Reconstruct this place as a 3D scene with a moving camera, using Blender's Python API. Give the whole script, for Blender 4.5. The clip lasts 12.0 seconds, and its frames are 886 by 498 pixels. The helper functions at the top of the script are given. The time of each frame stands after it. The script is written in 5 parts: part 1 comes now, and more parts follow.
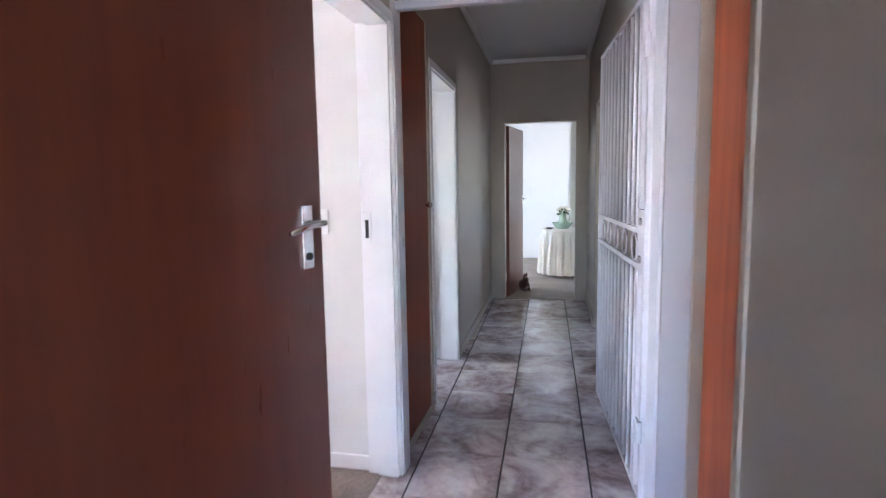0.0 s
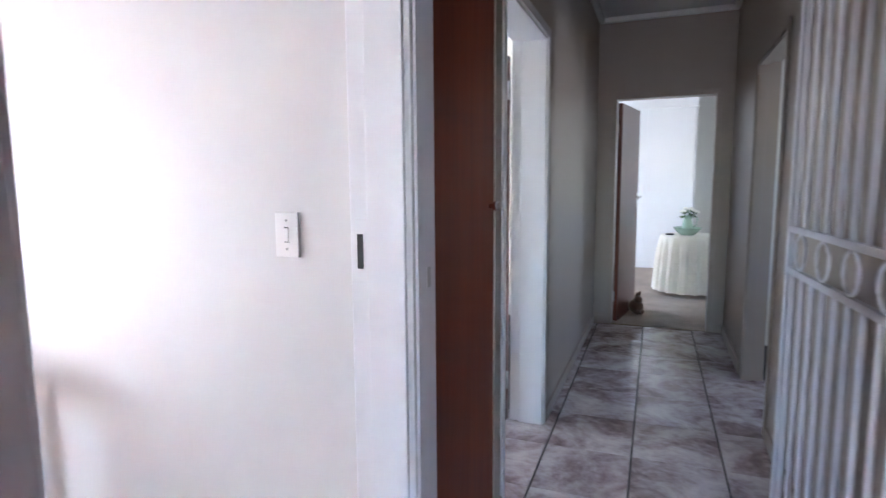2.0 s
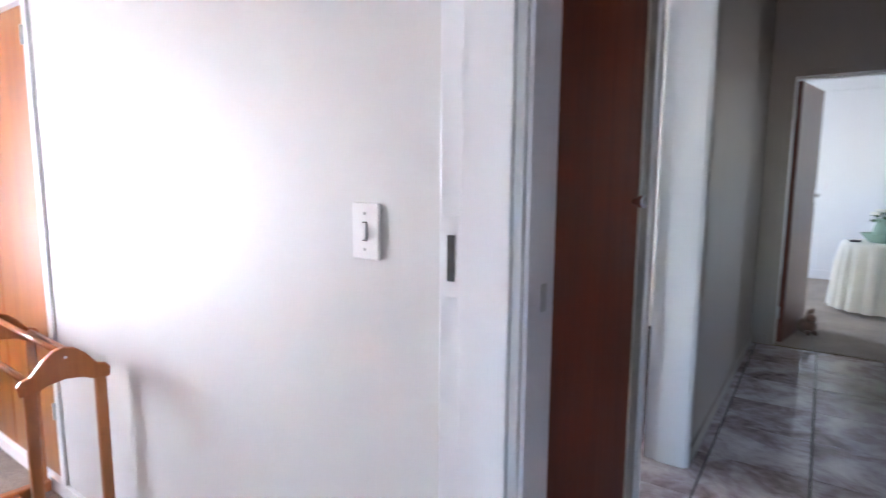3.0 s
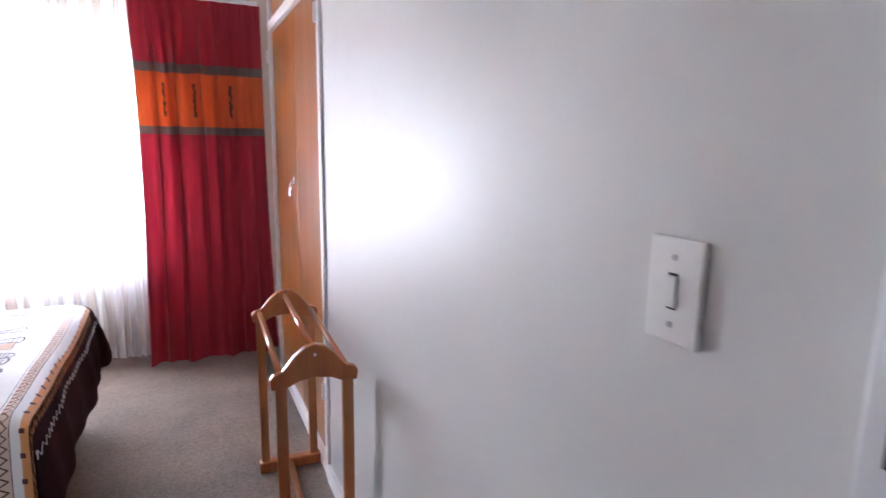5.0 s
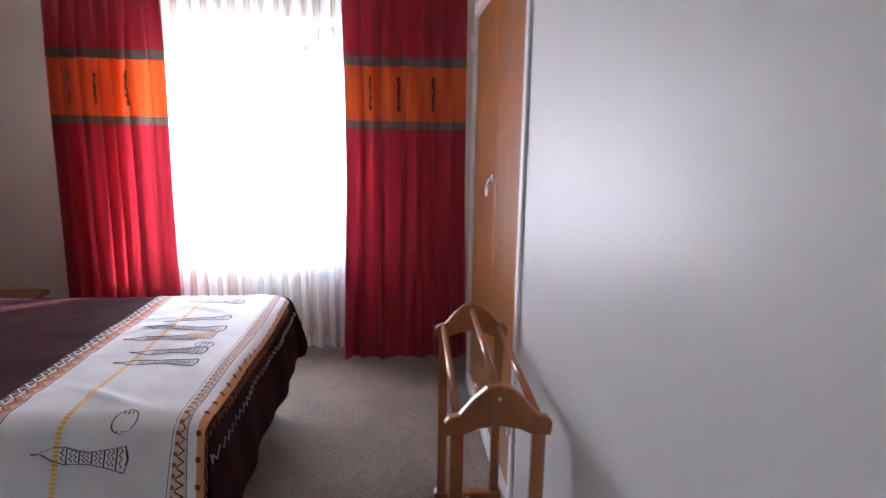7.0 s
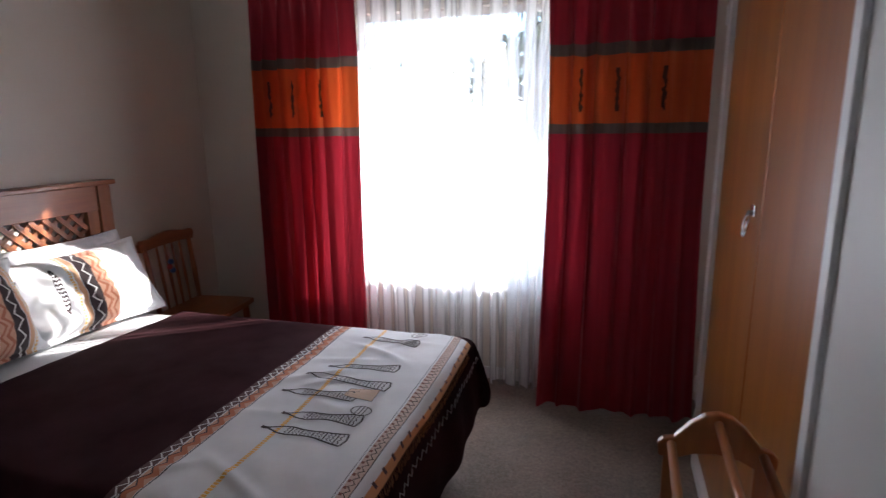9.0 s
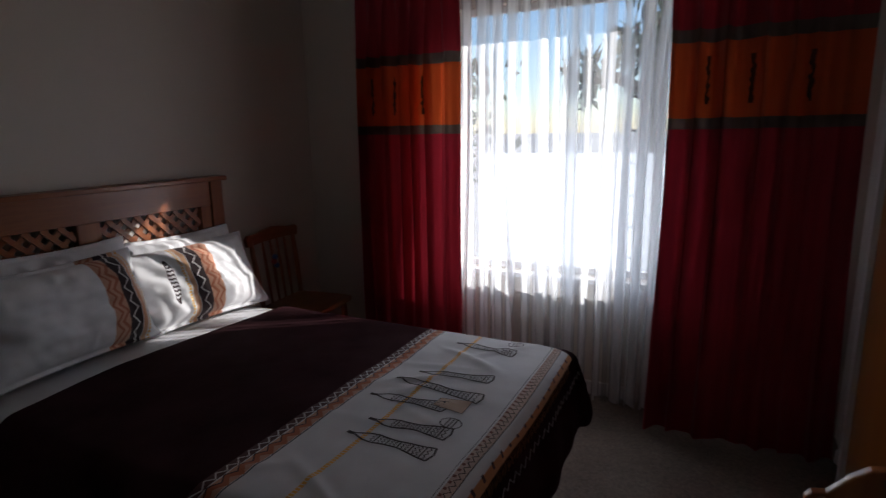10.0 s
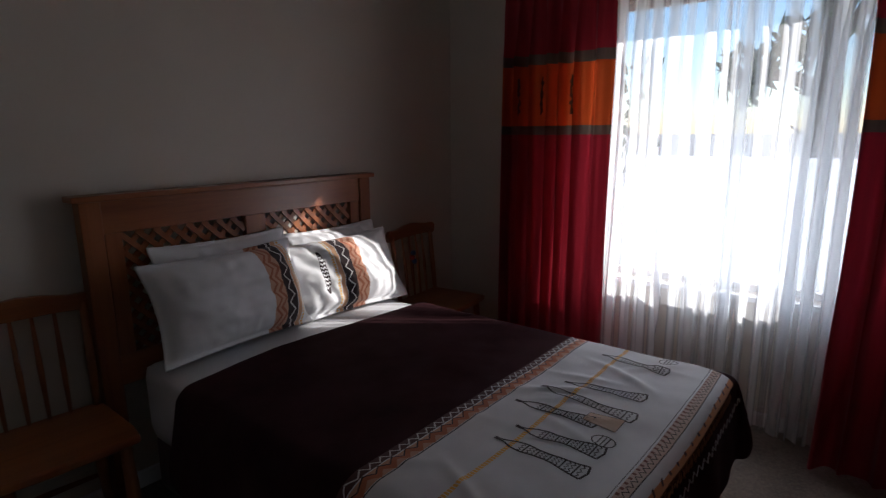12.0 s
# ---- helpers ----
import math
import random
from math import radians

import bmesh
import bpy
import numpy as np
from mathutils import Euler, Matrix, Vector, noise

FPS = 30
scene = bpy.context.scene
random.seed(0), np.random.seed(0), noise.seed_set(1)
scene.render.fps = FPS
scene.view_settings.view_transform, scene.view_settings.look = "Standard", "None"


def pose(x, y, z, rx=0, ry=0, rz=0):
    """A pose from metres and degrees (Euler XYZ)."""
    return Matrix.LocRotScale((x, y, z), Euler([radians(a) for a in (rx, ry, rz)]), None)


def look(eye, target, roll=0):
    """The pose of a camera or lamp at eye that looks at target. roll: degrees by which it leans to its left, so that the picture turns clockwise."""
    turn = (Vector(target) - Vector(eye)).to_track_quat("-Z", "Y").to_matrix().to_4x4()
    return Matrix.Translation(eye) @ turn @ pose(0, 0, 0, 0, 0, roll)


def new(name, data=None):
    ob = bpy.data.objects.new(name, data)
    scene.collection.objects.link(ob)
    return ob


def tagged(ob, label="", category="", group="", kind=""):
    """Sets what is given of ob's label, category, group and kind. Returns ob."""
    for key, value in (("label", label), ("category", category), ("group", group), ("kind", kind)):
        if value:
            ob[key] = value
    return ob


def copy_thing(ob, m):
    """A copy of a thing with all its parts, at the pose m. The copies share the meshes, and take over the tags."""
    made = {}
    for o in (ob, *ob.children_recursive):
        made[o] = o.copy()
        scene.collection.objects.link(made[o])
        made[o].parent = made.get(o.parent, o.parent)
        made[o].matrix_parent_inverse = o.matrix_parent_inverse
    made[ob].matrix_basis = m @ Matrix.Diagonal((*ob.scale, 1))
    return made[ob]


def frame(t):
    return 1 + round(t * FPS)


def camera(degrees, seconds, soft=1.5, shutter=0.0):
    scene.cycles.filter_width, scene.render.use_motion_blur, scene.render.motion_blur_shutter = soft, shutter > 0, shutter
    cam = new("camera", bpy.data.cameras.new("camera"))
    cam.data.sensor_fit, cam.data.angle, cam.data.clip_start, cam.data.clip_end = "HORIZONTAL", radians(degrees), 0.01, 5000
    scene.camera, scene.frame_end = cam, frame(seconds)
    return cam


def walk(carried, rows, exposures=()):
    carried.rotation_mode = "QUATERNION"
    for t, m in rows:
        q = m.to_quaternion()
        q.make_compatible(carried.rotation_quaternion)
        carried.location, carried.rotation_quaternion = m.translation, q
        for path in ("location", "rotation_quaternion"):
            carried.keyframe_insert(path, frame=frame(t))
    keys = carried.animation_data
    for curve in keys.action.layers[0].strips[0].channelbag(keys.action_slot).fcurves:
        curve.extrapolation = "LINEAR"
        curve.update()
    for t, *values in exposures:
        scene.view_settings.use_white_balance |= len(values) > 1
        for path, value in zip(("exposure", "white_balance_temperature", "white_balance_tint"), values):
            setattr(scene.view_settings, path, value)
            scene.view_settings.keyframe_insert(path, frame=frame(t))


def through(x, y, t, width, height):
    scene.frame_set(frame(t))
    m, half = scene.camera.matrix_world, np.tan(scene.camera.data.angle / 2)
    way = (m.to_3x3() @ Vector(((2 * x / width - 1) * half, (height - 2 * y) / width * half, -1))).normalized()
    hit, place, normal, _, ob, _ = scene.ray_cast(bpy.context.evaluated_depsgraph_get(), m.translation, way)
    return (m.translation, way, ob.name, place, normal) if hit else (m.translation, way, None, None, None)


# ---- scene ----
cam = camera(76.5, 12.0, 1.25, 0.5)
PATH = [
    (0, (0.793, 1.157, 1.394), (0.372, 3.099, 1.168), -0.9),
    (0.5, (0.749, 1.524, 1.411), (0.312, 3.462, 1.185), -0.9),
    (1, (0.731, 1.853, 1.403), (0.243, 3.779, 1.176), -0.8),
    (1.5, (0.696, 2.162, 1.381), (0.096, 4.056, 1.152), -0.6),
    (2, (0.606, 2.433, 1.364), (-0.147, 4.27, 1.129), -0.4),
    (2.5, (0.54, 2.618, 1.343), (-0.389, 4.372, 1.1), -0.1),
    (3, (0.476, 2.79, 1.347), (-0.677, 4.403, 1.087), 0.4),
    (3.5, (0.398, 2.9, 1.343), (-0.97, 4.331, 1.058), 0.9),
    (3.7, (0.367, 2.944, 1.341), (-1.087, 4.302, 1.046), 1.0),
    (5.3, (0.03, 3.19, 1.387), (-1.80, 3.92, 1.02), 0.9),
    (5.5, (-0.012, 3.203, 1.386), (-1.863, 3.865, 1.019), 0.9),
    (6, (-0.087, 3.257, 1.385), (-1.994, 3.729, 1.013), 0.8),
    (6.5, (-0.159, 3.267, 1.374), (-2.099, 3.577, 1.001), 0.9),
    (7, (-0.274, 3.248, 1.367), (-2.23, 3.418, 0.987), 0.9),
    (7.2, (-0.332, 3.247, 1.366), (-2.292, 3.36, 0.985), 0.7),
    (8.8, (-0.825, 3.25, 1.464), (-2.717, 2.76, 1.044), -0.6),
    (9, (-0.854, 3.244, 1.464), (-2.73, 2.693, 1.041), -0.8),
    (9.5, (-0.917, 3.223, 1.452), (-2.737, 2.505, 1.036), -0.9),
    (10, (-0.976, 3.202, 1.435), (-2.725, 2.322, 1.027), -1.1),
    (10.5, (-0.99, 3.183, 1.444), (-2.662, 2.165, 1.033), -1.0),
    (11, (-0.976, 3.145, 1.442), (-2.589, 2.036, 1.035), -0.8),
    (11.5, (-0.967, 3.116, 1.443), (-2.536, 1.945, 1.035), -0.6),
    (12, (-0.951, 3.085, 1.44), (-2.476, 1.857, 1.036), -0.6),
]
EXPOSURES = [(0, 5.57, 6150, 17), (0.5, 5.32, 6050, 17), (1.0, 5.25, 6000, 17), (1.5, 5.17, 6000, 18), (2.0, 5.32, 6000, 18), (2.5, 5.2, 6000, 17), (3.0, 5.13, 6000, 17), (3.6, 4.85, 6000, 17), (4.2, 4.65, 6000, 17), (5.4, 4.02, 6000, 18), (7.2, 3.58, 6050, 18), (8.8, 2.6, 6150, 15), (9.1, 1.95, 6150, 14), (9.5, 0.72, 6200, 14), (10, 0.43, 6200, 14), (11, 0.33, 6250, 14), (12, 0.68, 6200, 14)]
walk(cam, [(t, look(eye, target, roll)) for t, eye, target, roll in PATH], EXPOSURES)

# ---- world and light ----
SUN_ELEV, SUN_DIR = 24.0, Vector((-0.62, 0.785, 0))   # towards the sun, level part
world = bpy.data.worlds.new("world")
scene.world = world
world.use_nodes = True
wn = world.node_tree.nodes
sky = wn.new("ShaderNodeTexSky")
sky.sky_type, sky.sun_disc = "NISHITA", False
sky.dust_density, sky.ozone_density = 0.2, 3.0
sky.sun_elevation = radians(SUN_ELEV)
sky.sun_rotation = math.atan2(SUN_DIR.x, SUN_DIR.y)
wn["Background"].inputs["Strength"].default_value = 0.15
world.node_tree.links.new(sky.outputs[0], wn["Background"].inputs["Color"])
sun_data = bpy.data.lights.new("sun", "SUN")
sun_data.energy, sun_data.angle, sun_data.color = 5.0, radians(0.55), (1.0, 0.95, 0.87)
sun = new("sun", sun_data)
sd = Vector((SUN_DIR.x, SUN_DIR.y, SUN_DIR.length * math.tan(radians(SUN_ELEV)))).normalized()
sun.matrix_world = look(sd * 30, (0, 0, 0))


def opening_lamp(eye, target, w, h, watts, color=(0.86, 0.93, 1.0)):
    """Area light that stands in an opening: the bedroom window, or an unseen added one."""
    d = bpy.data.lights.new("opening_light", "AREA")
    d.shape, d.size, d.size_y, d.energy, d.color = "RECTANGLE", w, h, watts, color
    ob = new("opening_light", d)
    ob.matrix_world = look(eye, target)
    return ob


opening_lamp((-4.04, 2.46, 1.0), (0, 2.46, 0.95), 1.1, 0.62, 2.0)     # bedroom
opening_lamp((-2.55, 10.2, 1.6), (1, 10.2, 1.2), 0.55, 0.75, 1.5)      # far bedroom, in an added, unseen window
opening_lamp((-2.99, 5.2, 1.6), (0, 5.3, 1.1), 0.36, 0.55, 0.55)        # room off the passage, in an added, unseen window
opening_lamp((3.13, 6.0, 1.6), (0, 6.2, 1.1), 0.36, 0.55, 0.30)        # room across the passage, in an added, unseen window
opening_lamp((0.81, -1.24, 1.4), (0.45, 3, 1.2), 0.58, 1.5, 0.22, (1.0, 0.76, 0.58))  # hall behind: warm fill in an added, unseen opening

# ---- materials ----


def nodes_of(name):
    m = bpy.data.materials.new(name)
    m.use_nodes = True
    nt = m.node_tree
    return m, nt, nt.nodes["Principled BSDF"]


def calc(nt, op, a, b=None, c=None):
    n = nt.nodes.new("ShaderNodeMath")
    n.operation = op
    for i, v in enumerate((a, b, c)):
        if v is None:
            continue
        if isinstance(v, (int, float)):
            n.inputs[i].default_value = v
        else:
            nt.links.new(v, n.inputs[i])
    return n.outputs[0]


def blend(nt, fac, a, b, mode="MIX"):
    n = nt.nodes.new("ShaderNodeMix")
    n.data_type, n.blend_type = "RGBA", mode
    for i, v in ((0, fac), (6, a), (7, b)):
        if isinstance(v, tuple):
            n.inputs[i].default_value = (*v[:3], 1)
        elif isinstance(v, (int, float)):
            n.inputs[i].default_value = v
        else:
            nt.links.new(v, n.inputs[i])
    return n.outputs[2]


def coords(nt, scale=(1, 1, 1), kind="Object"):
    t = nt.nodes.new("ShaderNodeTexCoord")
    mp = nt.nodes.new("ShaderNodeMapping")
    mp.inputs["Scale"].default_value = scale
    nt.links.new(t.outputs[kind], mp.inputs["Vector"])
    return mp.outputs[0]


def place(nt, scale=(1, 1, 1)):
    g = nt.nodes.new("ShaderNodeNewGeometry")
    mp = nt.nodes.new("ShaderNodeMapping")
    mp.inputs["Scale"].default_value = scale
    nt.links.new(g.outputs["Position"], mp.inputs["Vector"])
    return mp.outputs[0]


def xyz(nt, vec):
    n = nt.nodes.new("ShaderNodeSeparateXYZ")
    nt.links.new(vec, n.inputs[0])
    return n.outputs


def cloud(nt, vec, scale, detail=4, rough=0.55, dist=0.0):
    n = nt.nodes.new("ShaderNodeTexNoise")
    n.inputs["Scale"].default_value, n.inputs["Detail"].default_value = scale, detail
    n.inputs["Roughness"].default_value, n.inputs["Distortion"].default_value = rough, dist
    nt.links.new(vec, n.inputs["Vector"])
    return n.outputs["Fac"]


def ramp(nt, fac, *stops):
    n = nt.nodes.new("ShaderNodeValToRGB")
    e = n.color_ramp.elements
    while len(e) < len(stops):
        e.new(0.5)
    for i, (p, c) in enumerate(stops):
        e[i].position, e[i].color = p, (*c, 1)
    nt.links.new(fac, n.inputs[0])
    return n.outputs[0]


def bump(nt, bsdf, height, strength, distance=0.01):
    b = nt.nodes.new("ShaderNodeBump")
    b.inputs["Strength"].default_value, b.inputs["Distance"].default_value = strength, distance
    nt.links.new(height, b.inputs["Height"])
    nt.links.new(b.outputs[0], bsdf.inputs["Normal"])


def rgb(c, k):
    return tuple(min(1.0, v * k) for v in c)


def paint(name, c, rough=0.5, vary=0.06, bumps=0.05, grain=60.0):
    """Painted plaster, metal or board: faint patches, roller grain."""
    m, nt, b = nodes_of(name)
    v = place(nt)
    big = cloud(nt, v, 1.3, 3)
    fine = cloud(nt, v, grain, 3)
    col = ramp(nt, big, (0.3, rgb(c, 1 - vary)), (0.7, rgb(c, 1 + vary * 0.5)))
    nt.links.new(col, b.inputs["Base Color"])
    nt.links.new(calc(nt, "MULTIPLY_ADD", big, 0.12, rough - 0.06), b.inputs["Roughness"])
    bump(nt, b, fine, bumps, 0.004)
    return m


def timber(name, dark, light, rough=0.35, axis=2, scale=1.0, coat=0.3):
    """Varnished wood, with its grain along one axis."""
    m, nt, b = nodes_of(name)
    s = [14 * scale] * 3
    s[axis] = 0.9 * scale
    v = place(nt, tuple(s))
    a = cloud(nt, v, 1.0, 5, 0.6, 0.6)
    f = cloud(nt, v, 7.0, 3, 0.6)
    g = calc(nt, "ADD", calc(nt, "MULTIPLY", a, 0.75), calc(nt, "MULTIPLY", f, 0.25))
    mid = tuple((p + q) / 2 for p, q in zip(dark, light))
    nt.links.new(ramp(nt, g, (0.32, dark), (0.5, mid), (0.68, light)), b.inputs["Base Color"])
    nt.links.new(calc(nt, "MULTIPLY_ADD", f, 0.15, rough - 0.07), b.inputs["Roughness"])
    b.inputs["Coat Weight"].default_value, b.inputs["Coat Roughness"].default_value = coat, 0.15
    bump(nt, b, f, 0.06, 0.002)
    return m


def metal(name, c, rough=0.25):
    m, nt, b = nodes_of(name)
    f = cloud(nt, place(nt), 90, 2)
    b.inputs["Metallic"].default_value = 1
    b.inputs["Base Color"].default_value = (*c, 1)
    nt.links.new(calc(nt, "MULTIPLY_ADD", f, 0.2, rough - 0.1), b.inputs["Roughness"])
    return m


def cloth(name, c, vary=0.12, weave=500.0, through=0.0, sheen=0.2, bumps=0.15):
    m, nt, b = nodes_of(name)
    v = place(nt)
    big, fine = cloud(nt, v, 5, 4), cloud(nt, v, weave, 2)
    col = ramp(nt, big, (0.3, rgb(c, 1 - vary)), (0.7, rgb(c, 1 + vary)))
    nt.links.new(col, b.inputs["Base Color"])
    b.inputs["Roughness"].default_value, b.inputs["Sheen Weight"].default_value = 0.85, sheen
    bump(nt, b, fine, bumps, 0.002)
    if through:
        let_through(nt, b, col, through)
    return m


def let_through(nt, b, col, share):
    tr = nt.nodes.new("ShaderNodeBsdfTranslucent")
    if isinstance(col, tuple):
        tr.inputs["Color"].default_value = (*col, 1)
    else:
        nt.links.new(col, tr.inputs["Color"])
    mx = nt.nodes.new("ShaderNodeMixShader")
    mx.inputs[0].default_value = share
    nt.links.new(b.outputs[0], mx.inputs[1])
    nt.links.new(tr.outputs[0], mx.inputs[2])
    nt.links.new(mx.outputs[0], nt.nodes["Material Output"].inputs["Surface"])


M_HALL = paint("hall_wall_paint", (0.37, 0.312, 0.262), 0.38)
# the bedroom's one wall paint; its dimmer, warmer light here is put into the colour
M_ROOM_DIM = paint("bedroom_wall_paint_dim", (0.64, 0.575, 0.50), 0.5)
M_ROOM = paint("bedroom_wall_paint", (0.70, 0.69, 0.68), 0.45)
M_ROOM.node_tree.nodes["Principled BSDF"].inputs["Specular IOR Level"].default_value = 0.31
M_CEIL = paint("ceiling_paint", (0.72, 0.71, 0.69), 0.7)
M_WHITE = paint("white_gloss_paint", (0.80, 0.80, 0.82), 0.42, 0.012, 0.02)
M_GATE = paint("gate_enamel", (0.68, 0.67, 0.71), 0.35, 0.015, 0.015, 120)
M_FARWALL = paint("pale_far_wall", (0.78, 0.78, 0.75), 0.6)
M_WARD = paint("wardrobe_white", (0.82, 0.84, 0.86), 0.4, 0.02, 0.01)
M_MERANTI = timber("dark_varnished_wood", (0.105, 0.023, 0.013), (0.150, 0.038, 0.018), 0.3, 2, 0.8)
M_REDWOOD = timber("reddish_wood", (0.19, 0.034, 0.012), (0.35, 0.076, 0.023), 0.5, 2, 0.8, 0.0)
M_REDWOOD.node_tree.nodes["Principled BSDF"].inputs["Specular IOR Level"].default_value = 0.25
M_LINEN = timber("red_brown_cupboard_wood", (0.15, 0.026, 0.010), (0.24, 0.052, 0.017), 0.5, 2, 0.8, 0.0)
M_LINEN.node_tree.nodes["Principled BSDF"].inputs["Specular IOR Level"].default_value = 0.25
# white paint of the pier, greyed: the shade on it is put into the colour
M_WHITE_SHADED = paint("white_paint_shaded", (0.45, 0.44, 0.48), 0.5, 0.02, 0.02)
M_OAK = timber("golden_varnished_wood", (0.30, 0.090, 0.011), (0.47, 0.168, 0.024), 0.32, 2, 0.7, 0.7)
M_PINE = timber("pine_stain", (0.20, 0.055, 0.016), (0.36, 0.12, 0.036), 0.35, 0, 0.9)
M_PINE_UP = timber("pine_stain_upright", (0.20, 0.055, 0.016), (0.36, 0.12, 0.036), 0.35, 2, 0.9)
M_VALET = timber("valet_wood", (0.30, 0.085, 0.02), (0.44, 0.15, 0.04), 0.3, 2, 1.2, 0.5)
M_VALET_X = timber("valet_wood_long", (0.30, 0.085, 0.02), (0.44, 0.15, 0.04), 0.3, 0, 1.2, 0.5)
M_CHROME = metal("chrome", (0.75, 0.75, 0.77), 0.2)
M_STEEL = metal("brushed_steel", (0.5, 0.5, 0.5), 0.35)
M_DARK = paint("dark_recess", (0.02, 0.02, 0.022), 0.6)
M_PLATE = paint("switch_plastic", (0.82, 0.81, 0.80), 0.3, 0.01, 0.0)
M_VALANCE = cloth("dark_bed_base_cloth", (0.055, 0.022, 0.026), 0.2, 400)
M_THROW = cloth("plum_throw_cloth", (0.041, 0.016, 0.019), 0.3, 600, 0, 0.0)
M_THROW.node_tree.nodes["Principled BSDF"].inputs["Specular IOR Level"].default_value = 0.04
M_SHEET = cloth("white_bed_linen", (0.80, 0.80, 0.82), 0.03, 700, 0, 0.1, 0.08)
M_INK = cloth("dark_print", (0.035, 0.018, 0.02), 0.1)
M_MOTIF = cloth("brown_print", (0.10, 0.026, 0.018), 0.3)
M_OCHRE = cloth("ochre_print", (0.55, 0.24, 0.10), 0.1)
M_PALE_OCHRE = cloth("pale_ochre_print", (0.62, 0.42, 0.30), 0.1)
M_GOLD = cloth("gold_stitching", (0.75, 0.40, 0.08), 0.15)
M_GROUT = paint("floor_grout", (0.05, 0.045, 0.045), 0.9)
M_CROCK = paint("celadon_glaze", (0.36, 0.50, 0.40), 0.12, 0.1, 0.0)
M_LEAF = paint("flower_leaf", (0.04, 0.10, 0.03), 0.5, 0.2)
M_PETAL = paint("white_petal", (0.85, 0.84, 0.76), 0.6, 0.04)
M_PLUSH = cloth("brown_plush", (0.16, 0.09, 0.06), 0.35, 90, 0, 0.4, 0.6)
M_CREAM = cloth("cream_tablecloth", (0.76, 0.74, 0.66), 0.04, 500, 0.15)
M_BARK = paint("bark", (0.09, 0.075, 0.06), 0.9, 0.3, 0.6, 20)
M_FOLI = paint("foliage", (0.05, 0.085, 0.035), 0.7, 0.3)


def tile_mat():
    m, nt, b = nodes_of("mottled_ceramic_tile")
    v = place(nt)
    oi = nt.nodes.new("ShaderNodeObjectInfo")
    sh = nt.nodes.new("ShaderNodeVectorMath")
    sh.operation = "ADD"
    nt.links.new(v, sh.inputs[0])
    nt.links.new(calc(nt, "MULTIPLY", oi.outputs["Random"], 40.0), sh.inputs[1])
    a = cloud(nt, sh.outputs[0], 3.4, 6, 0.62, 0.7)
    f = cloud(nt, sh.outputs[0], 20, 5, 0.6, 0.3)
    g = calc(nt, "ADD", calc(nt, "MULTIPLY", a, 0.78), calc(nt, "MULTIPLY", f, 0.22))
    nt.links.new(ramp(nt, g, (0.36, (0.20, 0.145, 0.145)), (0.46, (0.36, 0.29, 0.29)), (0.55, (0.52, 0.455, 0.455)), (0.68, (0.68, 0.63, 0.62))), b.inputs["Base Color"])
    nt.links.new(calc(nt, "MULTIPLY_ADD", f, 0.08, 0.10), b.inputs["Roughness"])
    bump(nt, b, cloud(nt, v, 3.0, 2), 0.05, 0.004)
    return m


def carpet_mat(name, c):
    m, nt, b = nodes_of(name)
    v = place(nt)
    a, f = cloud(nt, v, 2.6, 5), cloud(nt, v, 75, 5, 0.75)
    g = calc(nt, "ADD", calc(nt, "MULTIPLY", a, 0.4), calc(nt, "MULTIPLY", f, 0.6))
    nt.links.new(ramp(nt, g, (0.36, rgb(c, 0.5)), (0.5, c), (0.64, rgb(c, 1.5))), b.inputs["Base Color"])
    b.inputs["Roughness"].default_value, b.inputs["Sheen Weight"].default_value = 0.95, 0.25
    bump(nt, b, f, 0.7, 0.006)
    return m


def band(nt, s, lo, hi):
    return calc(nt, "MULTIPLY", calc(nt, "GREATER_THAN", s, lo), calc(nt, "LESS_THAN", s, hi))


def curtain_mat():
    """Red cloth with two dark bands and an orange one between them, by height."""
    m, nt, b = nodes_of("red_banded_curtain_cloth")
    v = place(nt)
    z = xyz(nt, v)[2]
    wob = calc(nt, "MULTIPLY_ADD", cloud(nt, v, 6, 2), 0.012, z)
    n1 = cloud(nt, place(nt, (6, 22, 1.5)), 1.0, 4)
    red = ramp(nt, n1, (0.3, (0.25, 0.011, 0.021)), (0.7, (0.37, 0.020, 0.036)))
    orange = ramp(nt, n1, (0.3, (0.50, 0.062, 0.013)), (0.7, (0.61, 0.102, 0.021)))
    grey = ramp(nt, n1, (0.3, (0.085, 0.065, 0.055)), (0.7, (0.16, 0.12, 0.10)))
    col = blend(nt, band(nt, wob, 1.475, 1.785), red, orange)
    col = blend(nt, band(nt, wob, 1.784, 1.836), col, grey)
    col = blend(nt, band(nt, wob, 1.432, 1.478), col, grey)
    nt.links.new(col, b.inputs["Base Color"])
    b.inputs["Roughness"].default_value, b.inputs["Sheen Weight"].default_value = 0.8, 0.15
    bump(nt, b, cloud(nt, v, 400, 2), 0.1, 0.002)
    let_through(nt, b, col, 0.20)
    return m


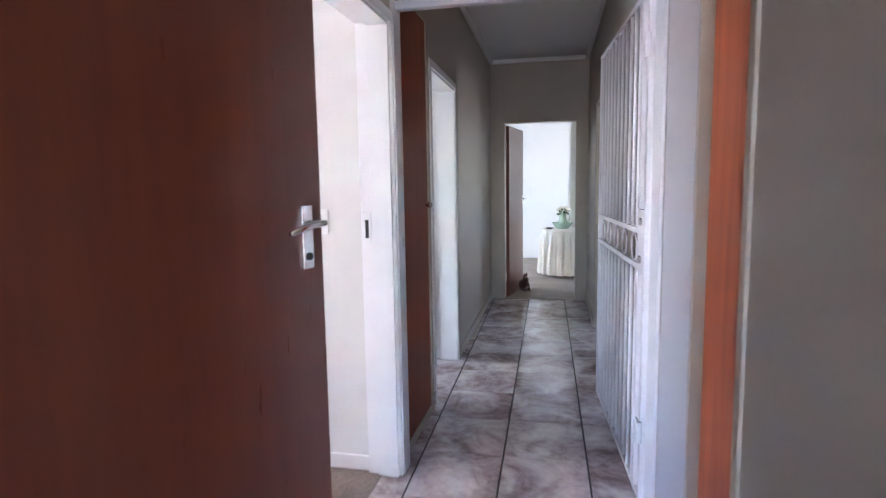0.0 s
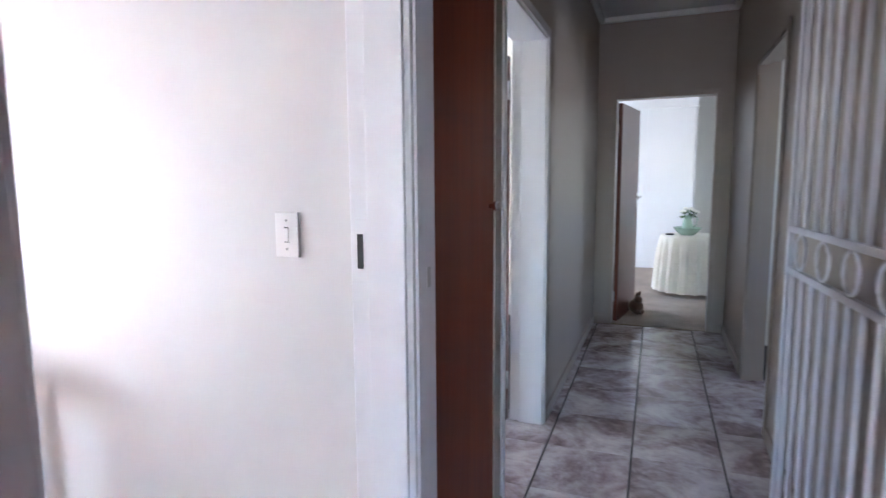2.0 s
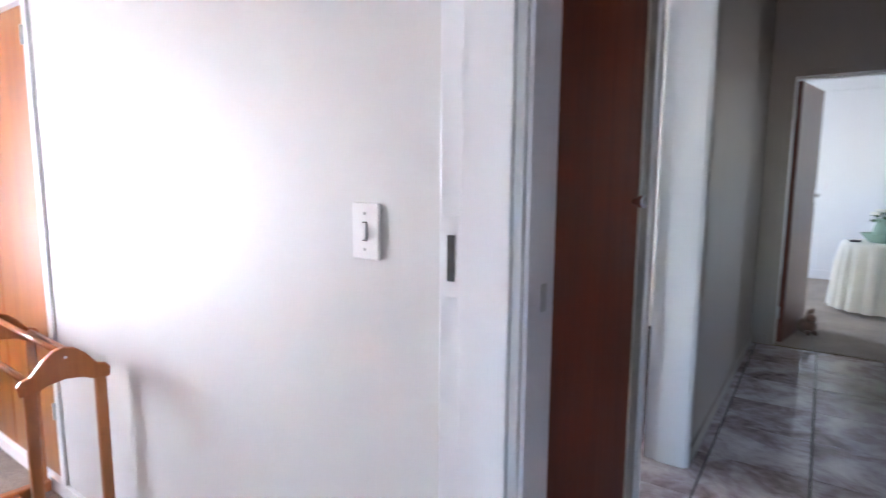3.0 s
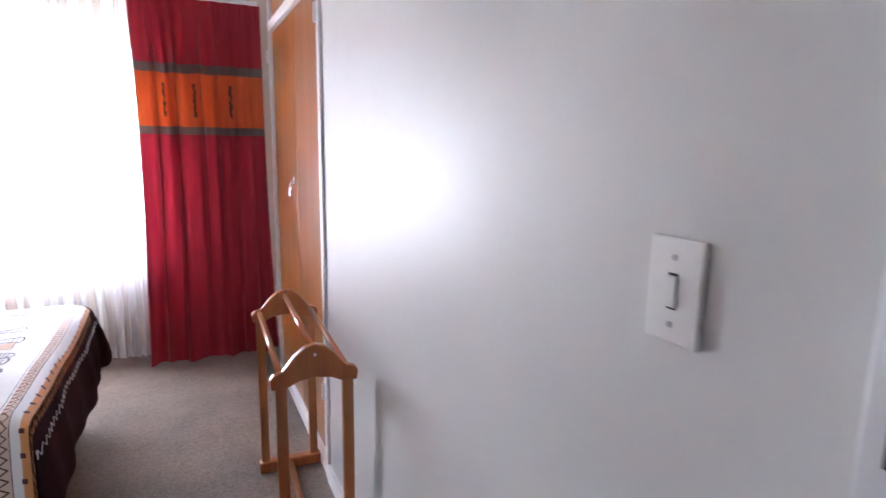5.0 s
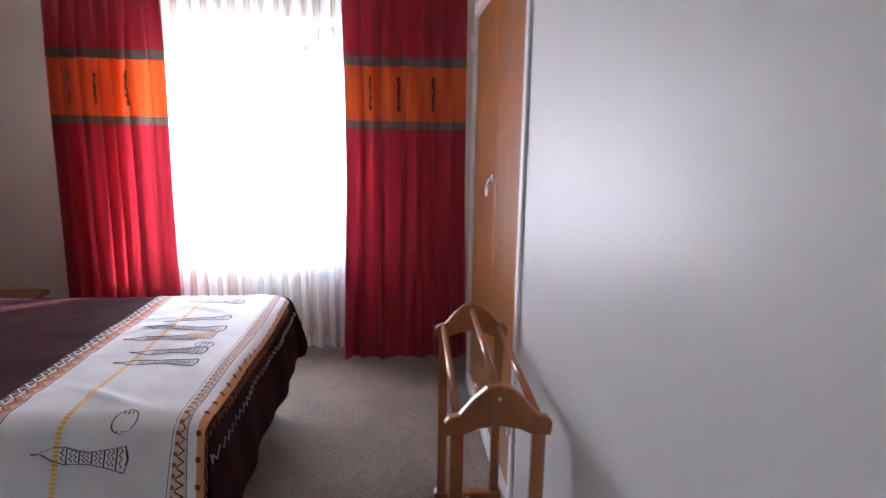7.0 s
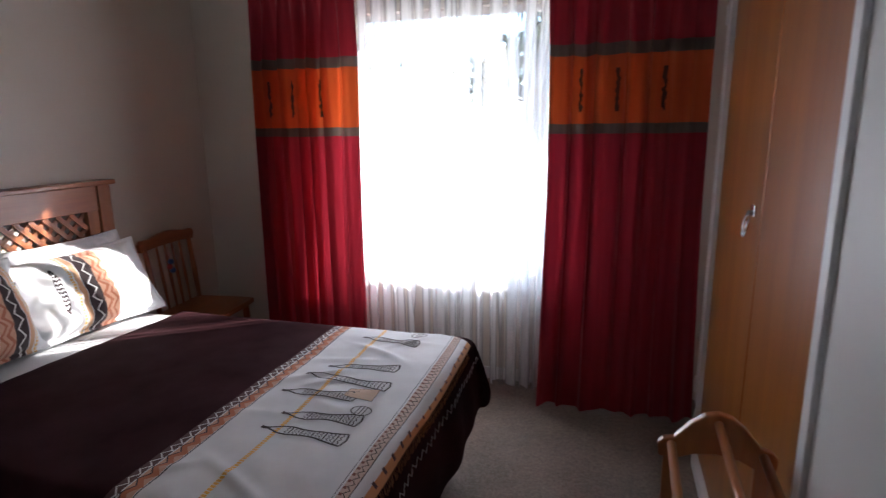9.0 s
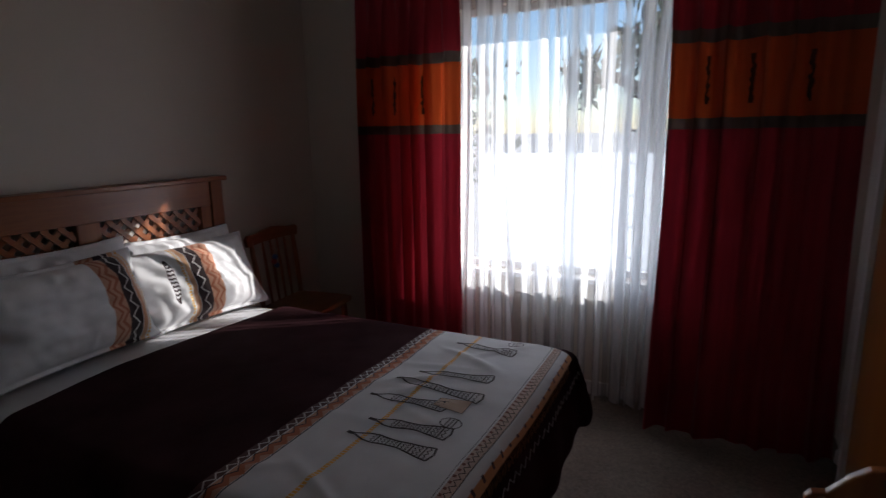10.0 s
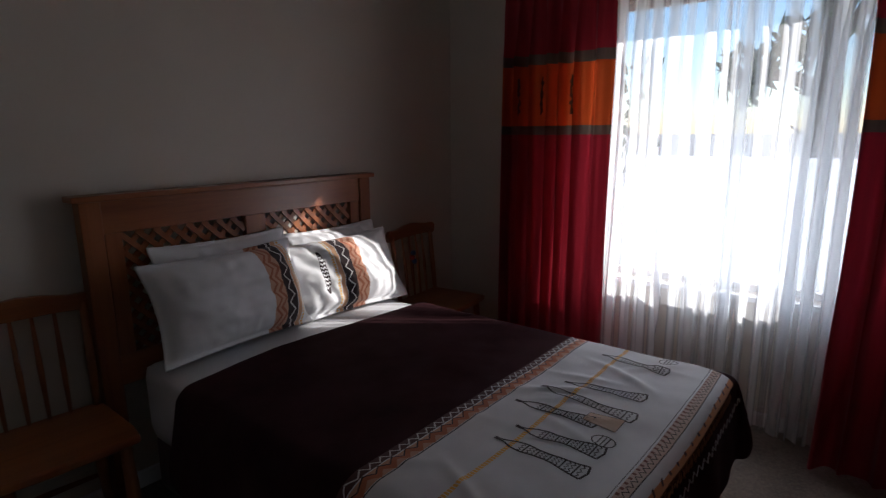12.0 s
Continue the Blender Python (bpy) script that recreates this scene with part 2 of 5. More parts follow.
def sheer_mat():
    m, nt, b = nodes_of("white_sheer_voile")
    v = place(nt, (1, 19, 0.4))
    n = cloud(nt, v, 1.0, 3)
    along = calc(nt, "MULTIPLY_ADD", xyz(nt, place(nt))[1], 78.0, calc(nt, "MULTIPLY", n, 5.0))
    n = calc(nt, "MULTIPLY_ADD", calc(nt, "SINE", along), 0.095, calc(nt, "MULTIPLY_ADD", n, 0.6, 0.2))
    b.inputs["Base Color"].default_value = (0.86, 0.86, 0.87, 1)
    b.inputs["Roughness"].default_value = 0.9
    tr, cl = nt.nodes.new("ShaderNodeBsdfTranslucent"), nt.nodes.new("ShaderNodeBsdfTransparent")
    tr.inputs["Color"].default_value = (0.90, 0.91, 0.92, 1)
    m1, m2 = nt.nodes.new("ShaderNodeMixShader"), nt.nodes.new("ShaderNodeMixShader")
    m1.inputs[0].default_value = 0.85
    nt.links.new(b.outputs[0], m1.inputs[1])
    nt.links.new(tr.outputs[0], m1.inputs[2])
    mr = nt.nodes.new("ShaderNodeMapRange")
    mr.interpolation_type = "SMOOTHSTEP"
    for i, val in ((1, 0.43), (2, 0.59), (3, 0.20), (4, 0.80)):
        mr.inputs[i].default_value = val
    nt.links.new(n, mr.inputs[0])
    nt.links.new(mr.outputs[0], m2.inputs[0])
    nt.links.new(m1.outputs[0], m2.inputs[1])
    nt.links.new(cl.outputs[0], m2.inputs[2])
    nt.links.new(m2.outputs[0], nt.nodes["Material Output"].inputs["Surface"])
    return m


def zigzag(nt, along, across, pitch, mid, amp, half):
    """1 on a zigzag line of that half width."""
    saw = calc(nt, "PINGPONG", along, pitch / 2)
    line = calc(nt, "MULTIPLY_ADD", saw, 2 * amp / (pitch / 2), mid - amp)
    return calc(nt, "LESS_THAN", calc(nt, "ABSOLUTE", calc(nt, "SUBTRACT", across, line)), half)


def runner_mat():
    """White cloth with printed borders along its two long edges and a gold line."""
    m, nt, b = nodes_of("printed_runner_cloth")
    uv = nt.nodes.new("ShaderNodeUVMap")
    s = xyz(nt, uv.outputs[0])
    x, y = s[0], s[1]          # metres along the runner, metres from its head edge
    n = cloud(nt, place(nt), 9, 3)
    white = ramp(nt, n, (0.3, (0.66, 0.65, 0.66)), (0.7, (0.74, 0.73, 0.74)))
    ink, ochre, brown = (0.035, 0.017, 0.018), (0.52, 0.20, 0.09), (0.085, 0.03, 0.028)
    col = blend(nt, band(nt, y, -0.01, 0.030), white, brown)
    col = blend(nt, calc(nt, "MULTIPLY", band(nt, y, -0.01, 0.032), zigzag(nt, x, y, 0.036, 0.015, 0.010, 0.0028)), col, (0.7, 0.68, 0.66))
    col = blend(nt, band(nt, y, 0.034, 0.072), col, (0.55, 0.30, 0.20))
    col = blend(nt, zigzag(nt, x, y, 0.05, 0.053, 0.012, 0.010), col, (0.45, 0.13, 0.05))
    col = blend(nt, zigzag(nt, x, y, 0.05, 0.042, 0.010, 0.0025), col, ink)
    col = blend(nt, band(nt, y, 0.074, 0.078), col, ink)
    dash = calc(nt, "GREATER_THAN", calc(nt, "FRACT", calc(nt, "MULTIPLY", x, 90.0)), 0.22)
    col = blend(nt, calc(nt, "MULTIPLY", band(nt, y, 0.232, 0.246), dash), col, (0.78, 0.42, 0.07))
    col = blend(nt, band(nt, y, 0.538, 0.540), col, ink)
    col = blend(nt, band(nt, y, 0.546, 0.572), col, (0.56, 0.40, 0.33))
    dots = calc(nt, "GREATER_THAN", calc(nt, "FRACT", calc(nt, "MULTIPLY", x, 40.0)), 0.6)
    col = blend(nt, calc(nt, "MULTIPLY", band(nt, y, 0.547, 0.556), dots), col, (0.20, 0.07, 0.05))
    col = blend(nt, zigzag(nt, x, y, 0.026, 0.562, 0.005, 0.0016), col, ink)
    col = blend(nt, band(nt, y, 0.571, 0.573), col, ink)
    col = blend(nt, band(nt, y, 0.592, 0.612), col, (0.60, 0.25, 0.09))
    dia = calc(nt, "GREATER_THAN", calc(nt, "FRACT", calc(nt, "MULTIPLY", x, 16.0)), 0.80)
    col = blend(nt, calc(nt, "MULTIPLY", band(nt, y, 0.590, 0.600), dia), col, brown)
    nt.links.new(col, b.inputs["Base Color"])
    b.inputs["Roughness"].default_value, b.inputs["Sheen Weight"].default_value = 0.8, 0.15
    bump(nt, b, cloud(nt, place(nt), 500, 2), 0.12, 0.002)
    return m


def pillow_mat(name, way, shift):
    """White pillow linen with a printed upright band; the print follows the pillow's own width."""
    m, nt, b = nodes_of(name)
    s = xyz(nt, coords(nt))
    x, y = calc(nt, "MULTIPLY_ADD", s[0], way, shift), s[1]
    white = ramp(nt, cloud(nt, place(nt), 7, 3), (0.3, (0.76, 0.76, 0.78)), (0.7, (0.82, 0.82, 0.83)))
    ink = (0.03, 0.014, 0.016)
    col = blend(nt, band(nt, x, 0.115, 0.185), white, (0.60, 0.33, 0.22))
    col = blend(nt, zigzag(nt, y, x, 0.065, 0.135, 0.014, 0.008), col, (0.42, 0.14, 0.07))
    col = blend(nt, zigzag(nt, y, x, 0.065, 0.165, 0.014, 0.006), col, (0.42, 0.14, 0.07))
    col = blend(nt, band(nt, x, 0.055, 0.115), col, ink)
    col = blend(nt, zigzag(nt, y, x, 0.06, 0.085, 0.014, 0.0035), col, (0.78, 0.76, 0.74))
    col = blend(nt, band(nt, x, 0.030, 0.052), col, (0.66, 0.38, 0.22))
    dash = calc(nt, "GREATER_THAN", calc(nt, "FRACT", calc(nt, "MULTIPLY", y, 80.0)), 0.3)
    col = blend(nt, calc(nt, "MULTIPLY", band(nt, x, 0.012, 0.024), dash), col, (0.78, 0.45, 0.1))
    ex = calc(nt, "POWER", calc(nt, "DIVIDE", calc(nt, "ADD", x, 0.038), 0.017), 2.0)
    ey = calc(nt, "POWER", calc(nt, "DIVIDE", y, 0.105), 2.0)
    r2 = calc(nt, "ADD", ex, ey)
    hatch = calc(nt, "GREATER_THAN", calc(nt, "FRACT", calc(nt, "MULTIPLY", calc(nt, "ADD", y, calc(nt, "PINGPONG", x, 0.008)), 55.0)), 0.45)
    col = blend(nt, calc(nt, "MULTIPLY", calc(nt, "LESS_THAN", r2, 1.0), hatch), col, ink)
    col = blend(nt, band(nt, r2, 0.72, 1.0), col, ink)
    nt.links.new(col, b.inputs["Base Color"])
    b.inputs["Roughness"].default_value, b.inputs["Sheen Weight"].default_value = 0.8, 0.15
    bump(nt, b, cloud(nt, place(nt), 30, 4), 0.10, 0.006)
    return m


def glass_mat():
    m, nt, b = nodes_of("window_glass")
    b.inputs["Transmission Weight"].default_value, b.inputs["Roughness"].default_value = 1.0, 0.0
    b.inputs["IOR"].default_value = 1.01
    return m


M_TILE, M_CARPET, M_CARPET2 = tile_mat(), carpet_mat("brown_carpet", (0.20, 0.155, 0.125)), carpet_mat("far_carpet", (0.24, 0.18, 0.13))
M_CURTAIN, M_SHEER, M_RUNNER, M_GLASS = curtain_mat(), sheer_mat(), runner_mat(), glass_mat()
M_PILLOW, M_PILLOW_FLIP = pillow_mat("printed_pillow_linen", 1.0, 0.13), pillow_mat("printed_pillow_linen_mirrored", -1.0, 0.29)

# ---- mesh helpers ----


def part(name, bm, material, parent=None, label="", smooth=False):
    me = bpy.data.meshes.new(name)
    bmesh.ops.recalc_face_normals(bm, faces=bm.faces[:])
    bm.to_mesh(me)
    bm.free()
    me.materials.append(material)
    if smooth:
        me.shade_smooth()
    ob = new(name, me)
    ob.parent = parent
    if label:
        ob["label"] = label
    return ob


def thing(name, at, label, category, group="", kind=""):
    ob = new(name)
    ob.empty_display_size = 0.1
    ob.matrix_world = at if isinstance(at, Matrix) else pose(*at)
    return tagged(ob, label, category, group, kind)


def whole(ob, label, category="", group="", kind=""):
    return tagged(ob, label, category, group, kind)


def box(bm, x0, x1, y0, y1, z0, z1, bevel=0.0, m=None):
    mat = Matrix.Translation(((x0 + x1) / 2, (y0 + y1) / 2, (z0 + z1) / 2)) @ Matrix.Diagonal((abs(x1 - x0), abs(y1 - y0), abs(z1 - z0), 1))
    r = bmesh.ops.create_cube(bm, size=1, matrix=(m or Matrix()) @ mat)
    if bevel:
        es = {e for v in r["verts"] for e in v.link_edges}
        bmesh.ops.bevel(bm, geom=list(es), offset=bevel, segments=2, affect="EDGES", profile=0.6)
    return bm


def bx(*a, **k):
    return box(bmesh.new(), *a, **k)


def tube(bm, pts, radius, sides=10, closed=False, taper=None):
    """A round bar along points."""
    pts = [Vector(p) for p in pts]
    rings, n = [], len(pts)
    for i, p in enumerate(pts):
        a = pts[(i - 1) % n] if closed or i else p
        c = pts[(i + 1) % n] if closed or i < n - 1 else p
        d = (c - a).normalized()
        u = d.orthogonal().normalized() if abs(d.z) < 0.95 else Vector((1, 0, 0))
        if abs(d.z) < 0.95:
            u = Vector((0, 0, 1)).cross(d).normalized()
        w = d.cross(u).normalized()
        u = w.cross(d).normalized()
        r = radius if taper is None else radius * taper[i]
        rings.append([bm.verts.new(p + r * (math.cos(t) * u + math.sin(t) * w)) for t in (2 * math.pi * k / sides for k in range(sides))])
    for i in range(n if closed else n - 1):
        a, c = rings[i], rings[(i + 1) % n]
        for k in range(sides):
            bm.faces.new((a[k], a[(k + 1) % sides], c[(k + 1) % sides], c[k]))
    if not closed:
        bm.faces.new(rings[0][::-1])
        bm.faces.new(rings[-1])
    return bm


def lathe(bm, prof, sides=28, at=(0, 0, 0)):
    """A turned shape from (radius, height) pairs."""
    rings = [[bm.verts.new((at[0] + r * math.cos(t), at[1] + r * math.sin(t), at[2] + z)) for t in (2 * math.pi * k / sides for k in range(sides))] for r, z in prof]
    for a, c in zip(rings, rings[1:]):
        for k in range(sides):
            bm.faces.new((a[k], a[(k + 1) % sides], c[(k + 1) % sides], c[k]))
    bm.faces.new(rings[0][::-1])
    bm.faces.new(rings[-1])
    return bm


def sheet(f, nu, nv, uvs=None):
    """A cloth from f(u, v), u and v from 0 to 1."""
    bm = bmesh.new()
    vs = [[bm.verts.new(f(i / nu, j / nv)) for j in range(nv + 1)] for i in range(nu + 1)]
    layer = bm.loops.layers.uv.new("UVMap") if uvs else None
    for i in range(nu):
        for j in range(nv):
            fc = bm.faces.new((vs[i][j], vs[i + 1][j], vs[i + 1][j + 1], vs[i][j + 1]))
            if uvs:
                for lp, (a, c) in zip(fc.loops, ((i, j), (i + 1, j), (i + 1, j + 1), (i, j + 1))):
                    lp[layer].uv = uvs(a / nu, c / nv)
    return bm


def slab(outline, y0, y1, bm=None):
    """A board cut to an outline of (x, z), from y0 to y1."""
    bm = bm or bmesh.new()
    a = [bm.verts.new((x, y0, z)) for x, z in outline]
    c = [bm.verts.new((x, y1, z)) for x, z in outline]
    n = len(a)
    bm.faces.new(a)
    bm.faces.new(c[::-1])
    for k in range(n):
        bm.faces.new((a[k], a[(k + 1) % n], c[(k + 1) % n], c[k]))
    return bm


def soften(ob, width=0.003, segments=2):
    mod = ob.modifiers.new("bevel", "BEVEL")
    mod.width, mod.segments, mod.limit_method, mod.angle_limit = width, segments, "ANGLE", radians(40)
    return ob


# ---- the large structure ----
H = 2.84        # ceiling
YS = 3.66       # bedroom wall with the switch
YE = 7.95       # end wall of the passage
XW = -3.92      # bedroom window wall
YH = 0.77       # wall behind the bed
XR = 1.15       # right wall of the passage at its near end
TURN = 1.1      # degrees by which the passage runs askew to the bedroom


def wall_along_y(name, x0, x1, y0, y1, holes, material, label):
    bm, y = bmesh.new(), y0
    for a, c, z0, z1 in sorted(holes):
        if a > y:
            box(bm, x0, x1, y, a, 0, H)
        if z0 > 0:
            box(bm, x0, x1, a, c, 0, z0)
        if z1 < H:
            box(bm, x0, x1, a, c, z1, H)
        y = c
    if y < y1:
        box(bm, x0, x1, y, y1, 0, H)
    return whole(part(name, bm, material), label, "wall", kind="structure")


def wall_along_x(name, y0, y1, x0, x1, holes, material, label):
    bm, x = bmesh.new(), x0
    for a, c, z0, z1 in sorted(holes):
        if a > x:
            box(bm, x, a, y0, y1, 0, H)
        if z0 > 0:
            box(bm, a, c, y0, y1, 0, z0)
        if z1 < H:
            box(bm, a, c, y0, y1, z1, H)
        x = c
    if x < x1:
        box(bm, x, x1, y0, y1, 0, H)
    return whole(part(name, bm, material), label, "wall", kind="structure")


def askew(ob, right=False):
    """Turns a piece of the passage about its near corner."""
    p = Matrix.Translation((XR, 3.33, 0)) if right else Matrix.Translation((0, 3.7, 0))
    ob.matrix_world = p @ Matrix.Rotation(radians(TURN), 4, "Z") @ p.inverted() @ ob.matrix_world
    return ob


DOOR_H = 2.115
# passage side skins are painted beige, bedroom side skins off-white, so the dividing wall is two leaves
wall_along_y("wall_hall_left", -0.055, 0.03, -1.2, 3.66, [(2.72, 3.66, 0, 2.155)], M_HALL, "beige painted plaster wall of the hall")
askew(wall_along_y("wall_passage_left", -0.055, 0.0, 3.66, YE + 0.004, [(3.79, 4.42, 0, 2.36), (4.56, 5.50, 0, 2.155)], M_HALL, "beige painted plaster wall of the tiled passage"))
wall_along_y("wall_bedroom_east", -0.12, -0.055, YH, YS, [(2.72, 3.66, 0, 2.155)], M_ROOM, "off-white bedroom wall with the doorway")
askew(wall_along_y("wall_side_room", -0.18, -0.055, YS + 0.12, YE + 0.004, [(3.79, 4.42, 0, 2.36), (4.56, 5.50, 0, 2.155)], M_FARWALL, "pale wall of the side room"))
wall_along_x("wall_switch", YS, YS + 0.12, -2.03, -0.055, [], M_ROOM, "smooth off-white bedroom wall with a light switch")
# bed and window walls take the room paint with the dimness coloured in
wall_along_x("wall_bed", YH - 0.12, YH, XW - 0.2, -0.055, [], M_ROOM_DIM, "off-white bedroom wall behind the bed")
wall_along_y("wall_window", XW - 0.11, XW, YH, 4.3, [(1.84, 3.08, 0.66, 2.085)], M_ROOM_DIM, "off-white bedroom wall with the window")
wall_along_x("wall_cupboard_end", YS + 0.09, YS + 0.21, XW, -3.30, [], M_ROOM, "narrow off-white wall beside the cupboard")
wall_along_x("wall_end", YE, YE + 0.12, -0.2, XR + 0.1, [(0.065, 0.945, 0, 2.135)], M_HALL, "beige end wall of the passage")
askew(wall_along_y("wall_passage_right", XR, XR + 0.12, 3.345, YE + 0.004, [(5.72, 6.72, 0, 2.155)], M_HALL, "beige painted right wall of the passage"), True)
wall_along_x("wall_return", 3.475, 3.60, XR + 0.14, 1.6, [], M_HALL, "beige wall return")
# unseen wall; its opening is added to light the room across
wall_along_y("wall_right_room_a", 3.1, 3.2, 3.6, YE, [(5.8, 6.2, 1.3, 1.9)], M_FARWALL, "pale wall of the room across the passage")
wall_along_x("wall_right_room_b", 4.2, 4.3, 1.19, 3.1, [], M_FARWALL, "pale wall of the room across the passage")
wall_along_x("wall_right_room_c", YE - 0.3, YE - 0.2, 1.19, 3.1, [], M_FARWALL, "pale wall of the room across the passage")
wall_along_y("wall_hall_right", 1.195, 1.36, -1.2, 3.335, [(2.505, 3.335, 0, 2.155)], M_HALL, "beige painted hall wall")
# unseen back wall; its opening is added to hold the hall's fill lamp
wall_along_x("wall_hall_back", -1.32, -1.2, -0.2, 1.3, [(0.5, 1.12, 0.6, 2.2)], M_HALL, "beige hall wall with an added, unseen opening for light")
# far bedroom, side room and their shells; their unseen windows are added for light
wall_along_y("wall_far_left", -2.6, -2.5, YE, 12.5, [(9.9, 10.5, 1.2, 2.0)], M_FARWALL, "pale far bedroom wall with an added, unseen window")
wall_along_y("wall_far_right", 1.30, 1.42, YE + 0.12, 12.5, [], M_FARWALL, "pale far bedroom wall")
wall_along_x("wall_far_back", 12.4, 12.52, -2.6, 1.42, [], M_FARWALL, "pale far bedroom back wall")
wall_along_x("wall_far_front", YE + 0.005, YE + 0.12, -2.6, -0.2, [], M_FARWALL, "pale far bedroom front wall")
wall_along_x("wall_far_front_right", YE + 0.005, YE + 0.12, XR + 0.1, 1.42, [], M_FARWALL, "pale far bedroom front wall")
wall_along_y("wall_side_left", -3.05, -2.95, 4.42, YE, [(5.0, 5.4, 1.3, 1.9)], M_FARWALL, "pale side room wall with an added, unseen window")
wall_along_x("wall_side_front", 4.30, 4.42, XW - 0.2, -0.12, [], M_FARWALL, "pale side room wall behind the cupboards")
ceil = bmesh.new()
box(ceil, XW - 0.3, 3.3, -1.4, 12.6, H, H + 0.1)
whole(part("ceiling", ceil, M_CEIL), "flat off-white painted ceiling", "ceiling", kind="structure")
# cornice along the passage ceiling
for side, (x0, x1) in enumerate(((0.0, 0.05), (XR - 0.05, XR))):
    cor = box(bmesh.new(), x0, x1, 3.75, YE - 0.06, H - 0.05, H - 0.003, 0.012)
    askew(whole(part("trim_cornice", cor, M_CEIL), "plain plaster cornice under the passage ceiling", "cornice", kind="structure"), side == 1)
cor = box(bmesh.new(), -0.075, 1.06, YE - 0.05, YE, H - 0.05, H - 0.003, 0.012)
whole(part("trim_cornice", cor, M_CEIL), "plain plaster cornice under the passage ceiling", "cornice", kind="structure")

floor = whole(part("floor", bx(-3.2, 3.2, -1.35, YE, -0.08, -0.006), M_GROUT), "dark grouted screed under glossy mottled tiles", "floor", kind="structure")
whole(part("floor_bedroom", bx(XW - 0.15, -0.06, YH - 0.1, 4.3, -0.006, 0.004), M_CARPET), "grey-brown cut pile carpet, slightly worn", "carpet", kind="structure")
whole(part("floor_far", bx(-2.6, 1.42, YE + 0.01, 12.5, -0.08, 0.003), M_CARPET2), "tan carpet in the far bedroom", "carpet", kind="structure")


def skirting(name, boxes, material=M_WHITE):
    bm = bmesh.new()
    for b4 in boxes:
        box(bm, *b4, 0.004)
    return whole(part(name, bm, material), "painted skirting board along the foot of the wall", "skirting", kind="structure")


askew(skirting("baseboard_passage_left", [(0.0, 0.014, 5.52, YE - 0.01, 0, 0.08), (0.0, 0.014, 4.43, 4.54, 0, 0.08)], M_HALL))
askew(skirting("baseboard_passage_right", [(XR - 0.014, XR, 6.77, YE - 0.01, 0, 0.08), (XR - 0.014, XR, 4.0, 5.67, 0, 0.08)], M_HALL), True)
skirting("baseboard_passage_end", [(-0.06, 0.042, YE - 0.014, YE, 0, 0.08), (0.968, 1.05, YE - 0.014, YE, 0, 0.08)], M_HALL)
skirting("baseboard_hall", [(0.03, 0.044, 1.75, 2.69, 0, 0.08), (1.181, 1.195, -1.2, 2.49, 0, 0.08)], M_HALL)
skirting("baseboard_bedroom", [(-2.03, -0.125, YS - 0.016, YS, 0, 0.075), (XW, XW + 0.016, YH, YS, 0, 0.075), (XW, -0.12, YH, YH + 0.016, 0, 0.075)])


def frame_in_y_wall(name, x0, x1, ya, yb, h, stop, material, label):
    """A pressed steel door frame in a wall that runs along y; the openings is ya to yb. stop: x range of the raised stop."""
    bm = bmesh.new()
    p = 0.010
    for s, y in ((1, ya), (-1, yb)):
        out = y - s * 0.045
        box(bm, x0 - p, x1 + p, min(y, out), max(y, out), 0, h + 0.045, 0.004)
        box(bm, stop[0], stop[1], min(y, y + s * 0.014), max(y, y + s * 0.014), 0, h, 0.003)
    box(bm, x0 - p, x1 + p, ya, yb, h, h + 0.045, 0.004)
    box(bm, stop[0], stop[1], ya, yb, h - 0.014, h, 0.003)
    return whole(part(name, bm, material), label, "door frame", kind="structure")


frame_in_y_wall("door_1", -0.12, 0.03, 2.765, 3.625, DOOR_H, (-0.075, 0.025), M_WHITE, "white painted steel door frame of the bedroom")
askew(frame_in_y_wall("door_2", -0.18, 0.0, 4.60, 5.46, DOOR_H, (-0.135, 0.0), M_WHITE, "white painted steel door frame of a side room"))
askew(frame_in_y_wall("door_3", XR, XR + 0.12, 5.76, 6.68, DOOR_H, (XR, XR + 0.06), M_HALL, "beige painted steel door frame in the passage"), True)
bm = box(bmesh.new(), 1.187, 1.30, 2.505, 2.55, 0, 2.155, 0.004)
box(bm, 1.25, 1.36, 3.31, 3.333, 0, 2.155, 0.004)
box(bm, 1.187, 1.30, 2.55, 3.31, 2.11, 2.155, 0.004)
whole(part("door_4", bm, M_HALL), "beige painted steel door frame in the hall", "door frame", kind="structure")
whole(part("trim_pier", bx(XR - 0.002, 1.248, 3.325, 3.343, 0, H - 0.003, 0.003), M_WHITE_SHADED), "white painted end of the passage wall, shade put into its colour", "pier", kind="structure")
bm = bmesh.new()
for x0, x1 in ((0.045, 0.09), (0.92, 0.965)):
    box(bm, x0, x1, YE - 0.01, YE + 0.13, 0, 2.155, 0.004)
box(bm, 0.09, 0.92, YE - 0.01, YE + 0.13, 2.11, 2.155, 0.004)
whole(part("door_5", bm, M_HALL), "beige painted steel frame of the far bedroom door", "door frame", kind="structure")

# ---- glossy floor tiles ----
TX, TY, TG = 0.42, 0.442, 0.0045


def tile_mesh(w, l):
    bm = bmesh.new()
    box(bm, TG, w - TG, TG / 3, l - TG / 3, -0.006, 0.0, 0.0015)
    me = bpy.data.meshes.new("floor_tile")
    bm.to_mesh(me)
    bm.free()
    me.materials.append(M_TILE)
    return me


LAID = Matrix.Translation((0.3, 3.6, 0)) @ Matrix.Rotation(radians(1.6), 4, "Z") @ Matrix.Translation((-0.3, -3.6, 0))


